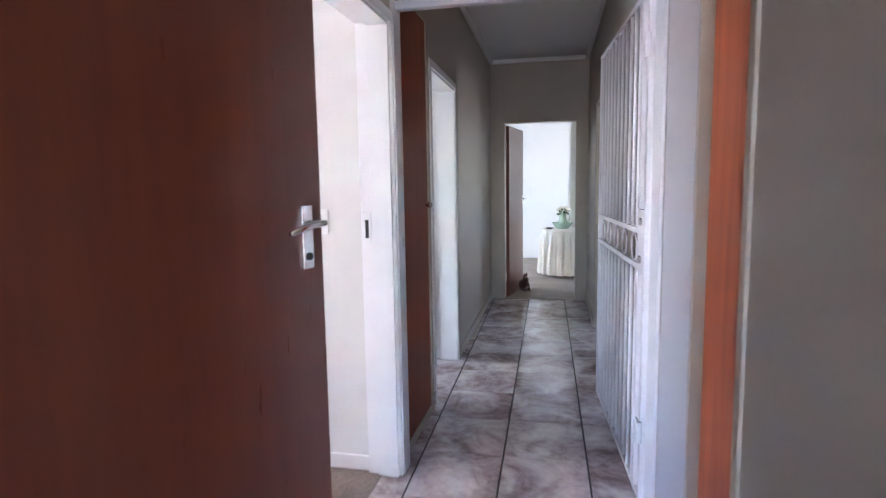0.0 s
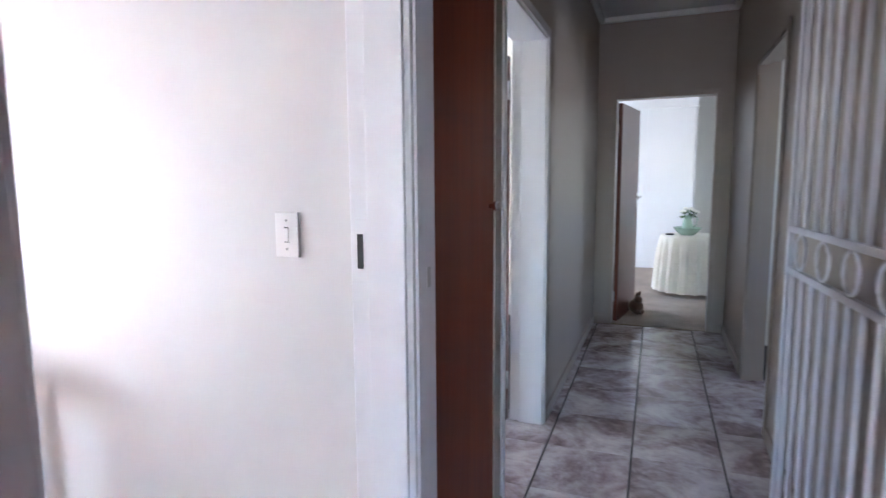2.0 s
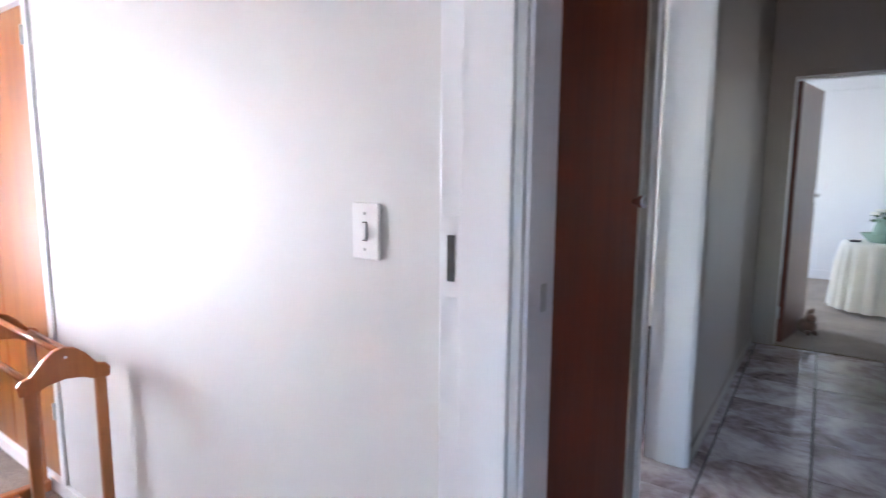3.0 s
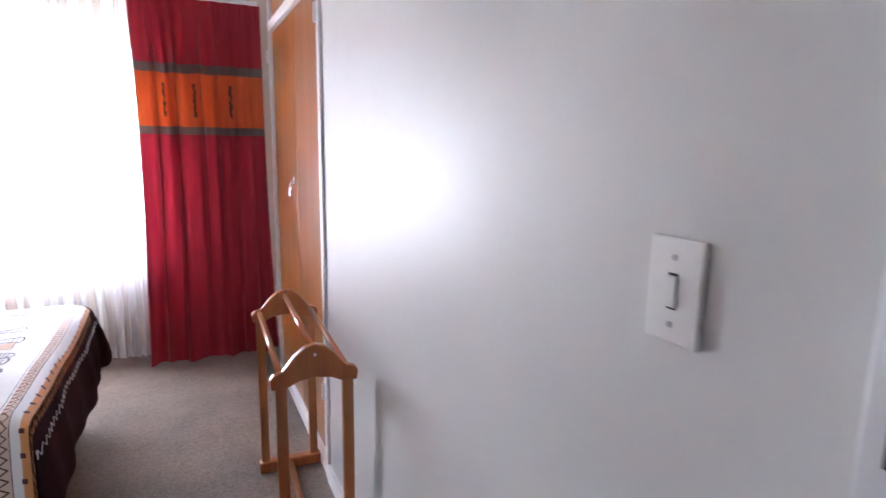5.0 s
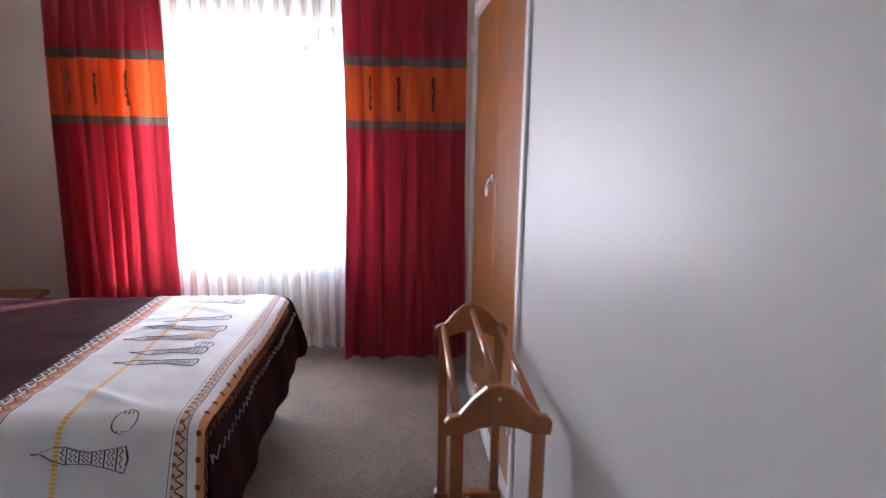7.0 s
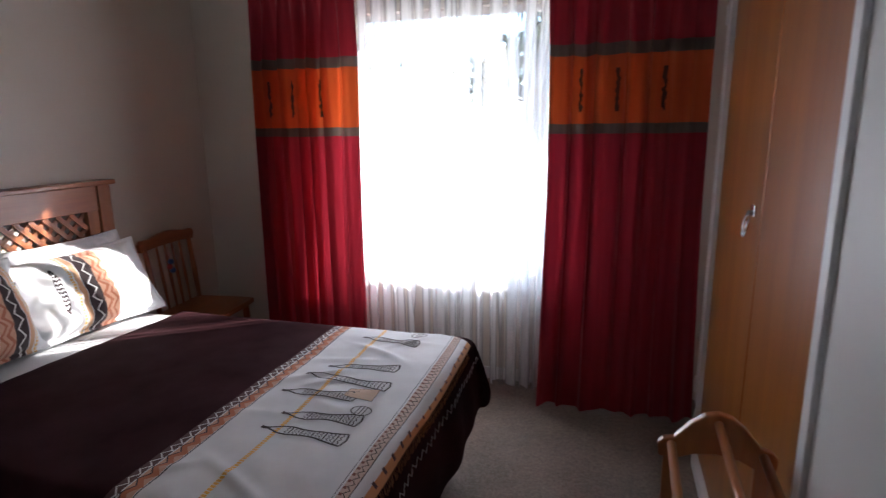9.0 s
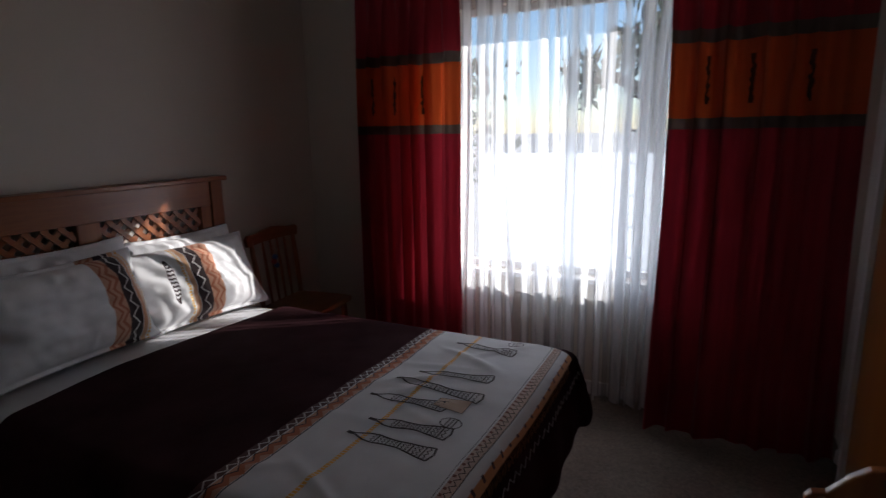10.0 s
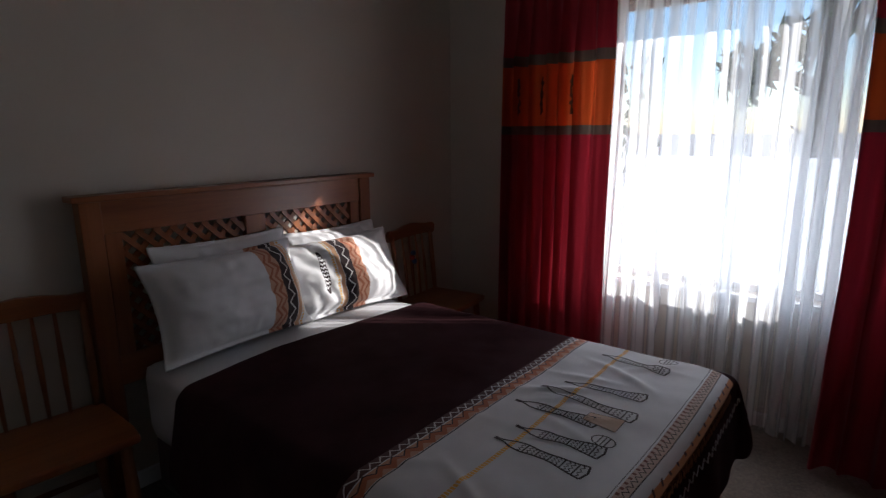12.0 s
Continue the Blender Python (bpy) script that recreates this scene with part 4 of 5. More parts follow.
def figure_print(cx, seed, pot, y_a=0.165, y_b=0.415):
    """A tall waisted figure lying across the runner, hatched inside, as a plain printed shape."""
    rnd = random.Random(seed)
    prof = ((0.0, 0.004), (0.05, 0.010), (0.12, 0.026), (0.28, 0.036), (0.45, 0.026), (0.60, 0.024), (0.78, 0.036), (1.0, 0.052))
    L = y_b - y_a

    def half(t):
        for (a, p), (c, q) in zip(prof, prof[1:]):
            if a <= t <= c:
                return p + (q - p) * (t - a) / (c - a)
        return prof[-1][1]
    bm = bmesh.new()
    lean = rnd.uniform(-0.03, 0.03)
    mid = lambda t: cx + lean * t
    for s in (-1, 1):
        stroke(bm, [(mid(t) + s * half(t) * 0.62, y_a + L * t) for t in (k / 14 for k in range(15))], 0.0032)
    stroke(bm, [(mid(1) - half(1) * 0.62, y_b), (mid(1), y_b + 0.008), (mid(1) + half(1) * 0.62, y_b)], 0.0032)
    # the figure's head
    stroke(bm, [(mid(0), y_a - 0.024), (mid(0) + 0.002, y_a - 0.012), (mid(0), y_a)], 0.0065)
    for k in range(5, 20):
        t = k / 20
        h = half(t) * 0.60
        if k % 3 == 0:
            stroke(bm, [(mid(t) - h, y_a + L * t), (mid(t) + h, y_a + L * t)], 0.0022)
        else:
            n = 6
            stroke(bm, [(mid(t) - h + 2 * h * i / n, y_a + L * t + (0.004 if i % 2 else -0.004)) for i in range(n + 1)], 0.0019)
    if pot:
        px, py, r = cx - 0.072, y_b - 0.02, 0.028
        stroke(bm, [(px + r * math.cos(2 * math.pi * k / 16), py + 1.15 * r * math.sin(2 * math.pi * k / 16)) for k in range(17)], 0.002)
        for q in (-0.4, 0.0, 0.4):
            stroke(bm, [(px - r * 0.85, py + r * q), (px + r * 0.85, py + r * q)], 0.0019)
    part("printed_shape", bm, M_INK, runner, "printed tall dark figure shape")


for i, (cx, pot, y_a, y_b) in enumerate(((0.115, True, 0.205, 0.425), (0.415, False, 0.195, 0.43), (0.508, False, 0.155, 0.45), (0.64, False, 0.14, 0.375),
                                        (0.772, True, 0.225, 0.45), (0.855, False, 0.21, 0.455), (1.29, True, 0.20, 0.42))):
    figure_print(cx, i, pot, y_a, y_b)
for cx, cy in ((0.60, 0.385), (1.485, 0.42)):
    bm = sheet(lambda u, v: on_runner(cx + (u - 0.5) * (0.052 + 0.022 * v), cy + (v - 0.5) * 0.10, 0.0022), 5, 6)
    part("printed_block", bm, M_PALE_OCHRE, runner, "small printed ochre block")
    bm = bmesh.new()
    for a, c in (((-0.5, -0.5), (-0.5, 0.5)), ((-0.5, 0.5), (0.5, 0.5)), ((0.5, 0.5), (0.5, -0.5)), ((0.5, -0.5), (-0.5, -0.5)), ((-0.5, 0.0), (0.5, 0.0)), ((-0.3, -0.25), (0.3, -0.25))):
        ends = [(cx + p * (0.052 + 0.022 * (q + 0.5)), cy + q * 0.10) for p, q in (a, c)]
        stroke(bm, [tuple(ends[0][k] + (ends[1][k] - ends[0][k]) * j / 5 for k in (0, 1)) for j in range(6)], 0.0022)
    part("printed_outline", bm, M_INK, runner, "dark outline of the printed block")
fr = bmesh.new()
for k in range(170):
    u = 0.04 + 0.94 * k / 170
    p = Vector(runner_at(u, 1.0))
    if p.z < 0.2:
        continue
    q = p + Vector((0.004 * math.sin(k * 2.3), 0.006, -0.028 - 0.008 * math.sin(k * 1.7)))
    tube(fr, [p, (p + q) / 2 + Vector((0.003 * math.sin(k), 0.003, 0)), q], 0.0008, 4)
fringe = part("fringe", fr, M_OCHRE, runner, "short gold-brown thread fringe")
fringe["kind"] = "stuff"

# ---- pillows ----


def pillow(name, m, w, h, t, material, label, seed, ear=0.0):
    rnd = random.Random(seed)

    def half(u, v):
        a0, c0 = 2 * u - 1, 2 * v - 1
        a, c = max(-1.0, min(1.0, a0 / 0.945)), max(-1.0, min(1.0, c0 / 0.915))      # a flat flange runs round the stuffed part
        e = (max(0.0, 1 - abs(a) ** 2.6) * max(0.0, 1 - abs(c) ** 2.6)) ** 0.55
        pinch = 1 - 0.06 * (1 - abs(a) ** 2) * abs(c) ** 6
        pinch2 = 1 - 0.07 * (1 - abs(c) ** 2) * abs(a) ** 6
        wr = 0.022 * noise.noise(Vector((u * 5 + seed, v * 5, 0))) + 0.010 * noise.noise(Vector((u * 12, v * 12 + seed, 1)))
        ridge = 0.35 - abs(noise.noise(Vector((u * 6.5 + 2 * v + seed, v * 2.2 - u, 4.0))))
        wr += 0.045 * max(0.0, ridge) * min(1.0, 2.5 * (1 - e) + 0.25)
        flange = 1.0 if e == 0.0 else 0.0
        edge = 1.0 if max(abs(a0), abs(c0)) > 0.999 else 0.0
        off = 0.009 * noise.noise(Vector((u * 7, v * 6, seed + 0.5))) * max(0.0, 1 - 6 * e)
        return a0 * w / 2 * pinch2, c0 * h / 2 * pinch, t / 2 * e + wr * e + 0.0025 * flange * (1 - edge), off
    n1, n2 = 64, 48
    bm = bmesh.new()
    for s in (1, -1):
        vs = [[bm.verts.new((lambda q: (q[0], q[1], s * q[2] + q[3]))(half(i / n1, j / n2))) for j in range(n2 + 1)] for i in range(n1 + 1)]
        for i in range(n1):
            for j in range(n2):
                fc = (vs[i][j], vs[i + 1][j], vs[i + 1][j + 1], vs[i][j + 1])
                bm.faces.new(fc if s > 0 else fc[::-1])
    bmesh.ops.remove_doubles(bm, verts=bm.verts[:], dist=0.0006)
    ob = part(name, bm, material, None, "", True)
    ob.matrix_world = m
    return whole(ob, label, "pillow", "pillows on the bed")


# local x across the bed, local y up the pillow
def lean(x, y, z, tilt, turn, flip=False):
    return pose(x, y, z, -tilt, 0, turn + 180)


PZ = BZ
pillow("pillow", lean(-2.19, 0.940, PZ + 0.235, -72, 0), 0.62, 0.42, 0.13, M_SHEET, "plain white pillow leaning against the headboard", 3)
pillow("pillow", lean(-2.77, 0.945, PZ + 0.205, -70, 0), 0.62, 0.42, 0.13, M_SHEET, "plain white pillow leaning against the headboard", 4)
pillow("pillow", lean(-2.742, 1.015, PZ + 0.190, -62, -5), 0.67, 0.395, 0.21, M_PILLOW, "white pillow with a printed zigzag band, in sunlight", 5)
pillow("pillow", lean(-2.128, 1.045, PZ + 0.212, -69, 3), 0.685, 0.395, 0.23, M_PILLOW_FLIP, "white pillow with a printed zigzag band", 6)

# ---- headboard ----
hbd = thing("headboard", (-2.375, 0.84, 0), "pine headboard with diagonal lattice panels and a thick top rail", "headboard")
HW = 0.665
for s in (-1, 1):
    soften(part("post", bx(s * HW - 0.036, s * HW + 0.036, -0.03, 0.03, 0.004, 1.212), M_PINE_UP, hbd), 0.004)
soften(part("cap", bx(-HW - 0.06, HW + 0.06, -0.045, 0.045, 1.212, 1.235), M_PINE, hbd), 0.005)
soften(part("top_rail", bx(-HW + 0.036, HW - 0.036, -0.02, 0.02, 1.09, 1.212), M_PINE, hbd), 0.003)
soften(part("low_rail", bx(-HW + 0.036, HW - 0.036, -0.02, 0.02, 0.50, 0.62), M_PINE, hbd), 0.003)
PAN = ((-0.565, -0.05), (0.05, 0.565))
for a, c in ((-0.05, 0.05), (-0.625, -0.565), (0.565, 0.625)):
    soften(part("stile", bx(a, c, -0.019, 0.019, 0.62, 1.09), M_PINE_UP, hbd), 0.002)


def clip_line(x0, x1, z0, z1, k, s):
    """The ends of the line z = s * x + k inside a rectangle."""
    pts = []
    for x in (x0, x1):
        z = s * x + k
        if z0 - 1e-9 <= z <= z1 + 1e-9:
            pts.append((x, z))
    for z in (z0, z1):
        x = (z - k) / s
        if x0 < x < x1:
            pts.append((x, z))
    return pts[:2] if len(pts) >= 2 else None


for a, c in PAN:
    for s, y in ((1, 0.004), (-1, -0.006)):
        k = -1.2
        while k < 3:
            e = clip_line(a, c, 0.62, 1.09, k, s)
            if e and math.dist(e[0], e[1]) > 0.04:
                (xa, za), (xb, zb) = e
                L = math.dist(e[0], e[1])
                m = Matrix.Translation(((xa + xb) / 2, y, (za + zb) / 2)) @ Matrix.Rotation(-math.atan2(zb - za, xb - xa), 4, "Y")
                part("lattice_slat", bx(-L / 2, L / 2, -0.004, 0.004, -0.011, 0.011, m=m), M_PINE, hbd)
            k += 0.066

# ---- chairs beside the bed ----


def cottage_chair(m, label):
    ch = thing("wooden_chair", m, label, "chair", "chairs beside the bed")
    outline = [(-0.20, 0.19), (-0.21, 0.10), (-0.20, -0.19), (0.20, -0.19), (0.21, 0.10), (0.20, 0.19), (0.1, 0.20), (-0.1, 0.20)]
    bm = bmesh.new()
    lo = [bm.verts.new((x, y, 0.435)) for x, y in outline]
    hi = [bm.verts.new((x, y, 0.465)) for x, y in outline]
    bm.faces.new(lo[::-1])
    bm.faces.new(hi)
    for i in range(len(lo)):
        bm.faces.new((lo[i], lo[(i + 1) % 8], hi[(i + 1) % 8], hi[i]))
    soften(part("seat", bm, M_PINE, ch), 0.009, 3)
    for x in (-0.16, 0.16):
        for y in (-0.15, 0.15):
            part("leg", tube(bmesh.new(), [(x * 1.12, y * 1.12, 0.004), (x * 1.06, y * 1.06, 0.14), (x * 1.04, y * 1.04, 0.22), (x, y, 0.436)], 0.018, 10, False, (0.75, 1.1, 1.3, 1.0)), M_PINE_UP, ch, "", True)
    for y in (-0.16, 0.16):
        part("stretcher", tube(bmesh.new(), [(-0.165, y, 0.19), (0, y, 0.19), (0.165, y, 0.19)], 0.010, 8, False, (0.8, 1.2, 0.8)), M_PINE, ch, "", True)
    for x in (-0.18, 0.18):
        part("back_post", tube(bmesh.new(), [(x, -0.17, 0.46), (x * 1.03, -0.19, 0.64), (x * 1.06, -0.215, 0.86)], 0.014, 10, False, (1.0, 1.2, 0.9)), M_PINE_UP, ch, "", True)
    for x in (-0.095, -0.03, 0.03, 0.095):
        part("spindle", tube(bmesh.new(), [(x, -0.172, 0.46), (x * 1.02, -0.19, 0.64), (x * 1.04, -0.21, 0.83)], 0.008, 8, False, (0.8, 1.3, 0.8)), M_PINE_UP, ch, "", True)
    top = [(-0.225, 0.82), (-0.235, 0.865), (-0.215, 0.885), (-0.15, 0.885), (-0.07, 0.90), (0, 0.907), (0.07, 0.90), (0.15, 0.885), (0.215, 0.885), (0.235, 0.865), (0.225, 0.82), (0.1, 0.83), (-0.1, 0.83)]
    soften(part("crest_rail", slab(top, -0.228, -0.202), M_PINE, ch), 0.004)
    return ch


c1 = cottage_chair(pose(-3.48, 1.03, 0, 0, 0, 5), "pine spindle-back chair standing between bed and window")
c2 = copy_thing(c1, pose(-1.46, 1.02, 0, 0, 0, -3))
c2["label"] = "pine spindle-back chair on the shadowed side of the bed"
orn = thing("bead_ornament", (-3.40, 0.880, 0.74), "small blue and red bead ornament hung on a chair back", "ornament")
M_BLUE, M_REDB = paint("blue_bead", (0.03, 0.10, 0.30), 0.3), paint("red_bead", (0.45, 0.04, 0.04), 0.3)
for q, mt_ in ((0, M_BLUE), (1, M_REDB), (2, M_BLUE)):
    bm = bmesh.new()
    bmesh.ops.create_icosphere(bm, subdivisions=2, radius=0.017, matrix=Matrix.Translation((0.012 * math.sin(q * 2), 0.004, -0.026 * q)))
    part("bead", bm, mt_, orn, "", True)
part("string", tube(bmesh.new(), [(0, 0.0, 0.0), (0.002, -0.008, 0.085)], 0.0015, 5), M_REDB, orn)

# ---- valet stand ----
vs = thing("valet_stand", pose(-1.515, 3.497, 0, 0, 0, -2.2), "varnished wooden clothes valet stand with three rails", "valet stand")
crest = [(-0.128, 0.668), (-0.132, 0.70), (-0.120, 0.715), (-0.095, 0.722), (-0.06, 0.765), (-0.03, 0.79), (0, 0.798), (0.03, 0.79), (0.06, 0.765), (0.095, 0.722), (0.12, 0.715), (0.132, 0.70), (0.128, 0.668),
         (0.085, 0.668), (0.05, 0.685), (0, 0.693), (-0.05, 0.685), (-0.085, 0.668)]
VL = -0.685
for x in (0.0, VL):
    bm = slab(crest, -0.012, 0.012)
    bmesh.ops.rotate(bm, verts=bm.verts[:], matrix=Matrix.Rotation(radians(90), 3, "Z"))
    bmesh.ops.translate(bm, verts=bm.verts[:], vec=(x, 0, 0))
    soften(part("crest", bm, M_VALET, vs), 0.005, 3)
    for y in (-0.10, 0.10):
        soften(part("leg", bx(x - 0.011, x + 0.011, y - 0.017, y + 0.017, 0.045, 0.69), M_VALET, vs), 0.004)
    soften(part("foot", bx(x - 0.022, x + 0.022, -0.128, 0.128, 0.004, 0.052), M_VALET, vs), 0.008)
    part("dowel", tube(bmesh.new(), [(x + 0.0125, 0, 0.765), (x + 0.014, 0, 0.765)], 0.005, 10), M_CHROME, vs)
for y, z in ((-0.10, 0.705), (0.0, 0.772), (0.10, 0.705)):
    part("rod", tube(bmesh.new(), [(-0.01, y, z), (VL + 0.01, y, z)], 0.0105, 12), M_VALET_X, vs, "", True)
part("stretcher", tube(bmesh.new(), [(-0.01, 0, 0.03), (VL + 0.01, 0, 0.03)], 0.013, 12), M_VALET_X, vs, "", True)

# ---- the far bedroom ----
wd = thing("wardrobe", (0.20, 11.78, 0), "tall white fitted wardrobe with paired doors", "wardrobe")
part("body", bx(-2.2, 0.70, 0.022, 0.65, 0.004, 2.62), M_WARD, wd)
part("plinth", bx(-2.2, 0.70, 0.004, 0.022, 0.004, 0.12), M_WARD, wd)
for k in range(-4, 2):
    a, c = (k * 0.54, (k + 1) * 0.54) if k < 0 else ((0, 0.66) if k == 0 else (None, None))
    if a is None:
        continue
    dr = soften(part("door", bx(a + 0.003, c - 0.003, 0.0, 0.02, 0.13, 2.46), M_WARD, wd), 0.002)
    hx = c - 0.045 if k % 2 else a + 0.045
    part("handle", bx(hx - 0.014, hx + 0.014, -0.02, -0.001, 1.2, 1.31, 0.006), M_WHITE, dr)
part("top_panel", bx(-2.2, 0.70, 0.0, 0.02, 2.47, 2.62), M_WARD, wd)
part("cornice", bx(-2.2, 0.72, -0.02, 0.022, 2.46, 2.475, 0.003), M_WARD, wd)

TC = (0.80, 9.80)
tb = thing("round_table", (*TC, 0), "small round table under a floor-length cloth", "table")
part("top", lathe(bmesh.new(), [(0.30, 0.69), (0.31, 0.70), (0.31, 0.712), (0.30, 0.716)], 40), M_PINE, tb)
part("pedestal", lathe(bmesh.new(), [(0.14, 0.006), (0.14, 0.03), (0.04, 0.06), (0.03, 0.5), (0.06, 0.69)], 20), M_PINE, tb)


def cloth_ring():
    bm, n = bmesh.new(), 168
    rows = [(0.0, 0.722), (0.15, 0.722), (0.30, 0.722), (0.325, 0.715), (0.334, 0.69)] + [(0.335 + 0.05 * k / 9, 0.69 - 0.64 * k / 9) for k in range(1, 10)]
    rings = []
    for i, (r, z) in enumerate(rows):
        if r == 0:
            rings.append([bm.verts.new((TC[0], TC[1], z))])
            continue
        ring = []
        for k in range(n):
            a = 2 * math.pi * k / n
            depth = 0.026 * max(0, min(1, (0.70 - z) / 0.2))
            rr = r + depth * (math.sin(17 * a + 0.5 * math.sin(5 * a)) + 0.35 * math.sin(41 * a + 1))
            ring.append(bm.verts.new((TC[0] + rr * math.cos(a), TC[1] + rr * math.sin(a), z)))
        rings.append(ring)
    for k in range(n):
        bm.faces.new((rings[0][0], rings[1][k], rings[1][(k + 1) % n]))
    for a, c in zip(rings[1:], rings[2:]):
        for k in range(n):
            bm.faces.new((a[k], a[(k + 1) % n], c[(k + 1) % n], c[k]))
    return bm


whole(part("tablecloth", cloth_ring(), M_CREAM, None, "", True), "cream pleated floor-length cloth on the round table", "tablecloth")
BC = (0.77, 9.70)
bowl = thing("wash_basin", (*BC, 0.7235), "pale green glazed wash basin on the table", "basin")
part("bowl", lathe(bmesh.new(), [(0.075, 0.0), (0.08, 0.006), (0.10, 0.02), (0.135, 0.06), (0.155, 0.085), (0.162, 0.09), (0.155, 0.088), (0.13, 0.06), (0.09, 0.022), (0.02, 0.014)], 36), M_CROCK, bowl, "", True)
jug = thing("water_jug", (*BC, 0.741), "pale green glazed water jug standing in the basin", "jug")
part("body", lathe(bmesh.new(), [(0.045, 0), (0.048, 0.008), (0.062, 0.05), (0.066, 0.085), (0.052, 0.14), (0.04, 0.18), (0.046, 0.205), (0.054, 0.215), (0.046, 0.212), (0.034, 0.18), (0.03, 0.1)], 32), M_CROCK, jug, "", True)
part("handle", tube(bmesh.new(), [(0.045, 0, 0.19), (0.085, 0, 0.205), (0.105, 0, 0.17), (0.095, 0, 0.11), (0.062, 0, 0.07)], 0.007, 8), M_CROCK, jug, "", True)
fl = thing("rose_bouquet", (*BC, 0.80), "white roses with dark leaves in the jug", "flowers")
rnd = random.Random(8)
for q in range(9):
    a, r = q * 2.4, 0.025 + 0.075 * (q / 9)
    p = Vector((r * math.cos(a) * 1.15, r * math.sin(a), 0.235 - 0.06 * (q / 9) + rnd.uniform(-0.01, 0.01)))
    part("stem", tube(bmesh.new(), [(0.01 * math.cos(a), 0.01 * math.sin(a), 0.01), (p.x * 0.5, p.y * 0.5, 0.13), tuple(p)], 0.003, 5), M_LEAF, fl)
    bm = bmesh.new()
    for t in range(12):
        b_ = t * 2.4
        k = 0.010 + 0.022 * t / 12
        m = Matrix.Translation(p + Vector((0.6 * k * math.cos(b_), 0.6 * k * math.sin(b_), 0.016 - 0.016 * t / 12))) @ Euler((rnd.uniform(-0.5, 0.5), rnd.uniform(-0.5, 0.5), b_)).to_matrix().to_4x4() @ Matrix.Diagonal((0.016, 0.014, 0.009, 1))
        bmesh.ops.create_icosphere(bm, subdivisions=1, radius=1.0, matrix=m)
    part("rose", bm, M_PETAL, fl, "white rose bloom", True)
for q in range(16):
    a, r = q * 2.4 + 1, 0.04 + 0.06 * rnd.random()
    m = Matrix.Translation((r * math.cos(a), r * math.sin(a), 0.13 + 0.07 * rnd.random())) @ Euler((rnd.uniform(-0.8, 0.8), rnd.uniform(-0.8, 0.8), a)).to_matrix().to_4x4()
    bm = sheet(lambda u, v: m @ Vector(((u - 0.5) * 0.075, (v - 0.5) * 0.042 * math.sin(math.pi * min(0.999, max(0.02, u))), 0.012 * (u - 0.5) ** 2 * 4)), 4, 2)
    part("leaf", bm, M_LEAF, fl)
dish = whole(part("small_dish", lathe(bmesh.new(), [(0.03, 0.7235), (0.045, 0.728), (0.055, 0.742), (0.05, 0.742), (0.03, 0.732)], 20, (0.58, 9.62, 0)), M_DARK, None, "", True), "small dark dish on the cream tablecloth", "dish")


def doorstop():
    """A plush doorstop in one plain mesh: a sack of a body, a head and two upright ears."""
    bm = bmesh.new()
    for (x, y, z), (a, b_, c), rot in (((0, 0, 0.075), (0.085, 0.075, 0.078), 0), ((0.045, 0, 0.15), (0.045, 0.042, 0.042), 0.2), ((0.03, 0.018, 0.205), (0.010, 0.014, 0.04), 0.35), ((0.045, -0.02, 0.20), (0.010, 0.014, 0.042), 0.5),
                                       ((0.075, 0.03, 0.03), (0.03, 0.022, 0.024), 0), ((0.075, -0.03, 0.03), (0.03, 0.022, 0.024), 0), ((0.083, 0, 0.14), (0.018, 0.018, 0.015), 0)):
        bmesh.ops.create_uvsphere(bm, u_segments=16, v_segments=10, radius=1, matrix=Matrix.Translation((x, y, z)) @ Matrix.Rotation(rot, 4, "Y") @ Matrix.Diagonal((a, b_, c, 1)))
    ob = part("plush_doorstop", bm, M_PLUSH, None, "", True)
    ob.matrix_world = pose(0.285, 8.48, 0.004, 0, 0, -60)
    return whole(ob, "brown plush animal doorstop on the carpet by the open door", "doorstop")


doorstop()
pic = thing("wall_mirror", (1.30, 10.2, 1.2), "tall framed mirror on the far bedroom wall", "mirror")
part("frame", bx(-0.03, -0.001, -0.25, 0.25, -0.7, 0.75, 0.005), M_WHITE, pic)
part("glass", bx(-0.034, -0.031, -0.2, 0.2, -0.65, 0.7), M_CHROME, pic)

# ---- outside the bedroom window ----
whole(part("ground", bx(-300, 300, -300, 300, -0.6, -0.35), paint("pale_paving", (0.50, 0.47, 0.42), 0.9, 0.15)), "pale sunlit garden ground around the house", "ground", kind="structure")


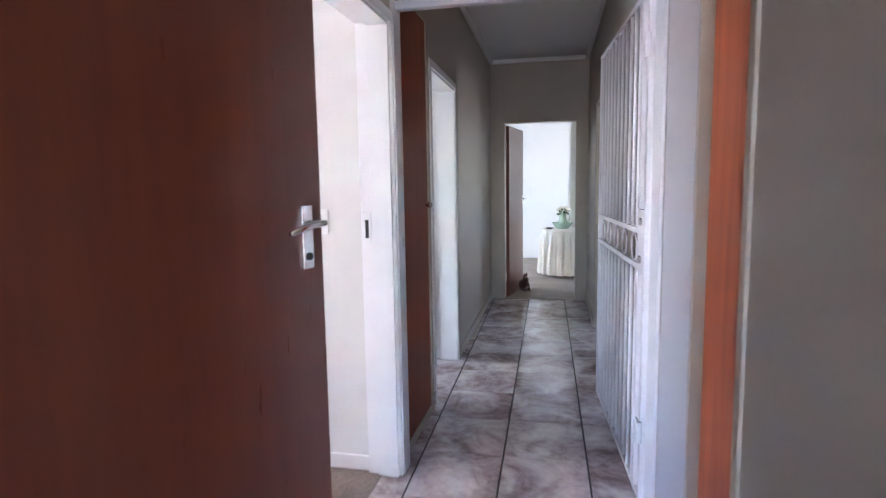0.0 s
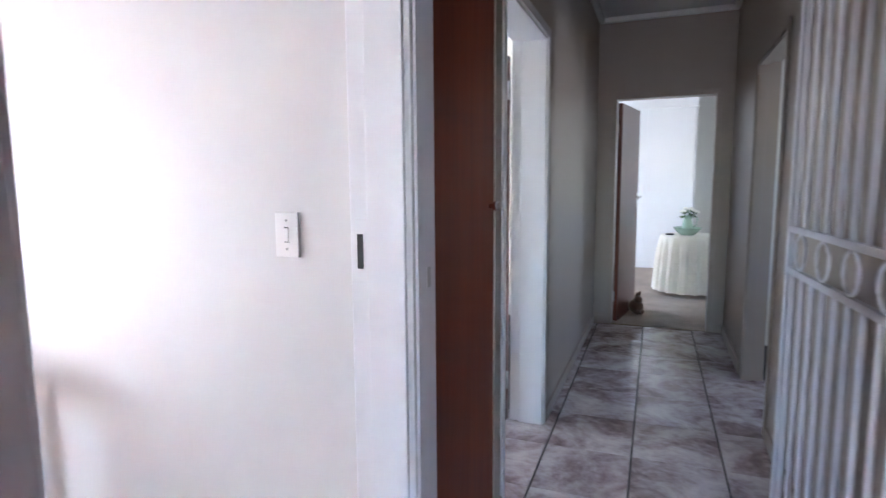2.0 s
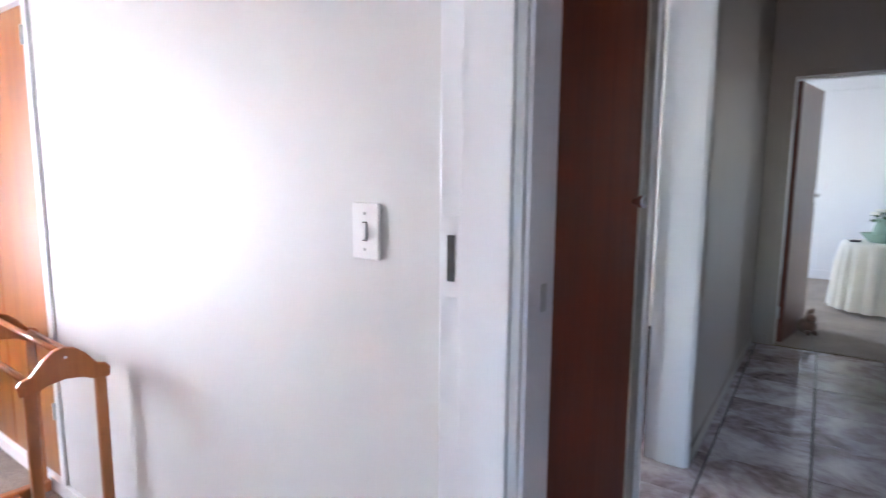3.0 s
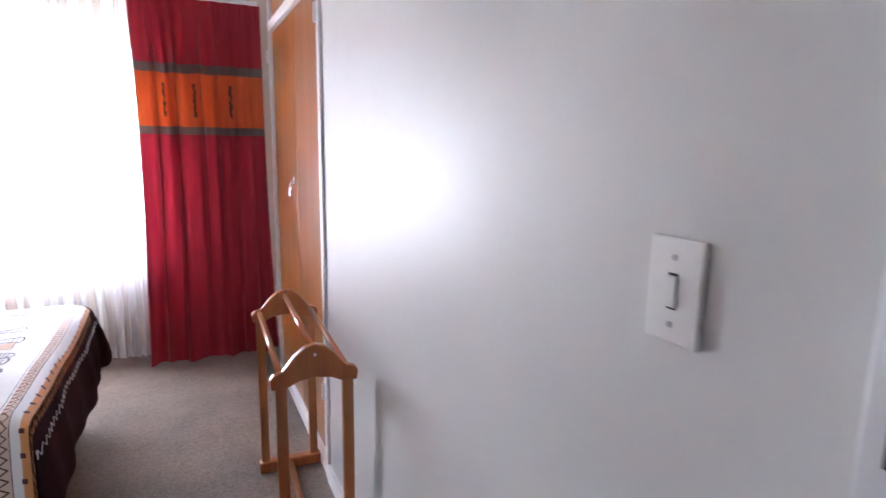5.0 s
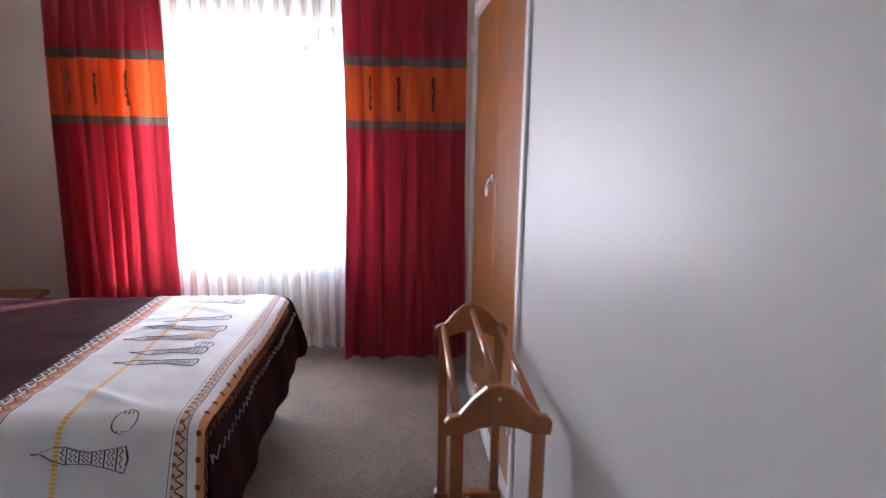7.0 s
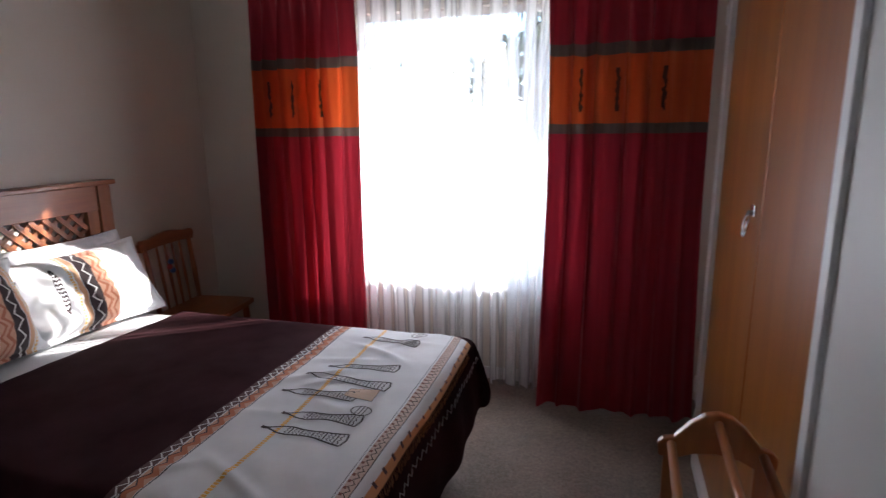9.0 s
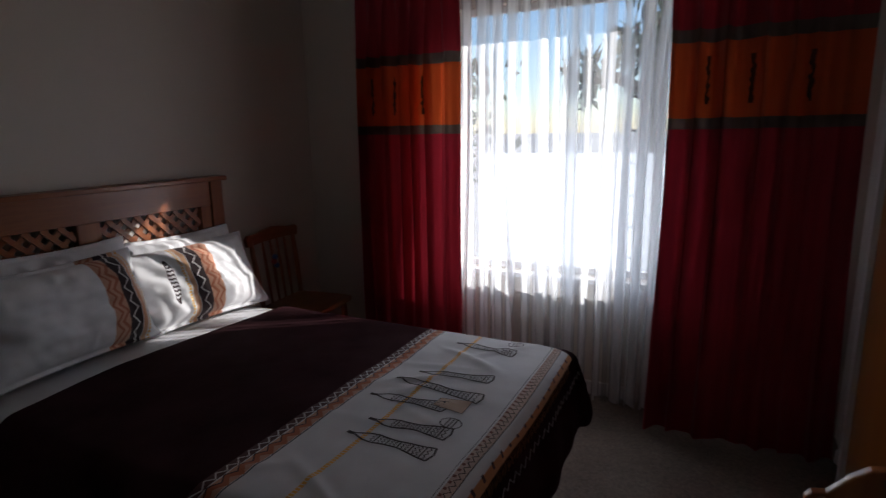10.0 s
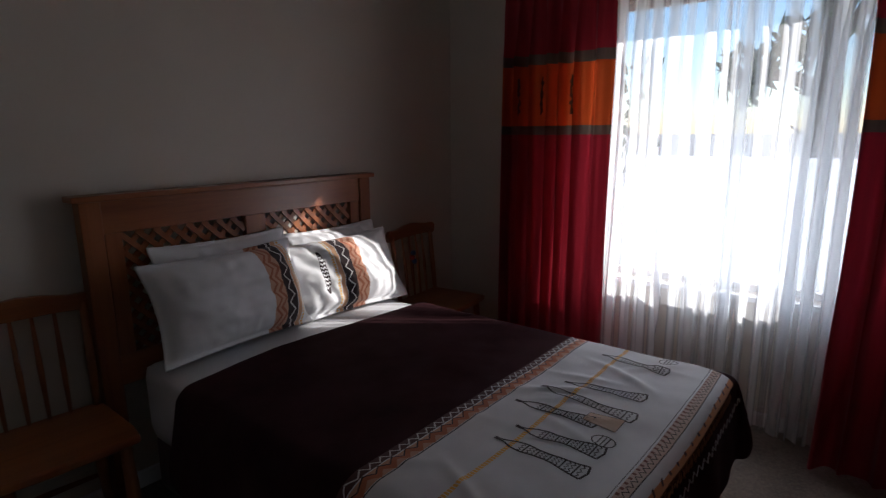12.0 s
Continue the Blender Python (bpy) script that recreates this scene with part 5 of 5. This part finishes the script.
def pegged_tree(x, y):
    t = thing("garden_tree", (x, y, -0.35), "lopped tree trunk with stubs and a ragged crown", "tree")
    bm = tube(bmesh.new(), [(0, 0, 0), (0.02, 0.01, 0.8), (-0.02, 0.02, 1.6), (0.01, 0.0, 2.3), (0.0, -0.04, 2.9)], 0.13, 12, False, (1.15, 1.0, 0.92, 0.9, 0.7))
    rn = random.Random(4)
    for k in range(7):
        z, a = 0.55 + 0.28 * k, -1.57 + rn.uniform(-0.5, 0.5)
        p = Vector((0.1 * math.cos(a), 0.1 * math.sin(a), z))
        tube(bm, [p, p + Vector((0, -0.10, 0.02)), p + Vector((0.02, -0.19, 0.07))], 0.018, 6, False, (1, 0.8, 0.5))
    tube(bm, [(0, 0, 2.25), (0.1, -0.35, 2.4), (0.05, -0.75, 2.38)], 0.06, 8, False, (1, 0.8, 0.4))
    tube(bm, [(0, 0, 2.6), (0.2, 0.4, 3.0), (0.3, 0.9, 3.2)], 0.06, 8, False, (1, 0.8, 0.4))
    bmesh.ops.scale(bm, verts=bm.verts[:], vec=(0.75, 0.70, 0.90))
    part("trunk", bm, M_BARK, t, "", True)
    bm = bmesh.new()
    for c, r, n in (((0.05, -0.72, 2.42), 0.28, 150), ((0.0, -0.25, 2.62), 0.26, 120), ((0.1, 0.25, 2.9), 0.35, 160), ((0.3, 0.95, 3.3), 0.5, 200), ((0.0, -0.05, 3.3), 0.4, 140)):
        for _ in range(n):
            d = Vector((rn.gauss(0, 1), rn.gauss(0, 1), rn.gauss(0, 0.7))).normalized() * r * rn.random() ** 0.4
            m = Matrix.Translation(Vector(c) + d) @ Euler((rn.uniform(0, 6), rn.uniform(0, 6), rn.uniform(0, 6))).to_matrix().to_4x4()
            w = rn.uniform(0.03, 0.06)
            q = [bm.verts.new(m @ Vector(p)) for p in ((-2 * w, 0, 0), (0, -w * 0.6, 0.01), (2 * w, 0, 0), (0, w * 0.6, 0.01))]
            bm.faces.new(q)
    bmesh.ops.scale(bm, verts=bm.verts[:], vec=(0.75, 0.70, 0.90))
    part("crown", bm, M_FOLI, t)
    return t


pegged_tree(-5.6, 2.66)


def hedge(x, y, length, height, seed):
    h = thing("shrub", (x, y, -0.35), "leafy garden shrub on the pale paving", "shrub")
    rn = random.Random(seed)
    part("stem", tube(bmesh.new(), [(0, 0, 0), (0.03, 0.05, height * 0.5), (0, 0.1, height * 0.85)], 0.05, 8, False, (1, 0.8, 0.4)), M_BARK, h)
    bm = bmesh.new()
    for _ in range(900):
        p = Vector((rn.gauss(0, 0.25), rn.gauss(0, length / 3), height * (0.25 + 0.75 * rn.random() ** 0.7)))
        m = Matrix.Translation(p) @ Euler((rn.uniform(0, 6), rn.uniform(0, 6), rn.uniform(0, 6))).to_matrix().to_4x4()
        w = rn.uniform(0.03, 0.07)
        bm.faces.new([bm.verts.new(m @ Vector(q)) for q in ((-2 * w, 0, 0), (0, -w, 0.01), (2 * w, 0, 0), (0, w, 0.01))])
    part("crown", bm, M_FOLI, h)


hedge(-10.3, -1.6, 1.8, 3.0, 1)

# ---- floor tiles, last ----
tile_floor(-0.22, 1.32, -1.25, YE - 0.01)
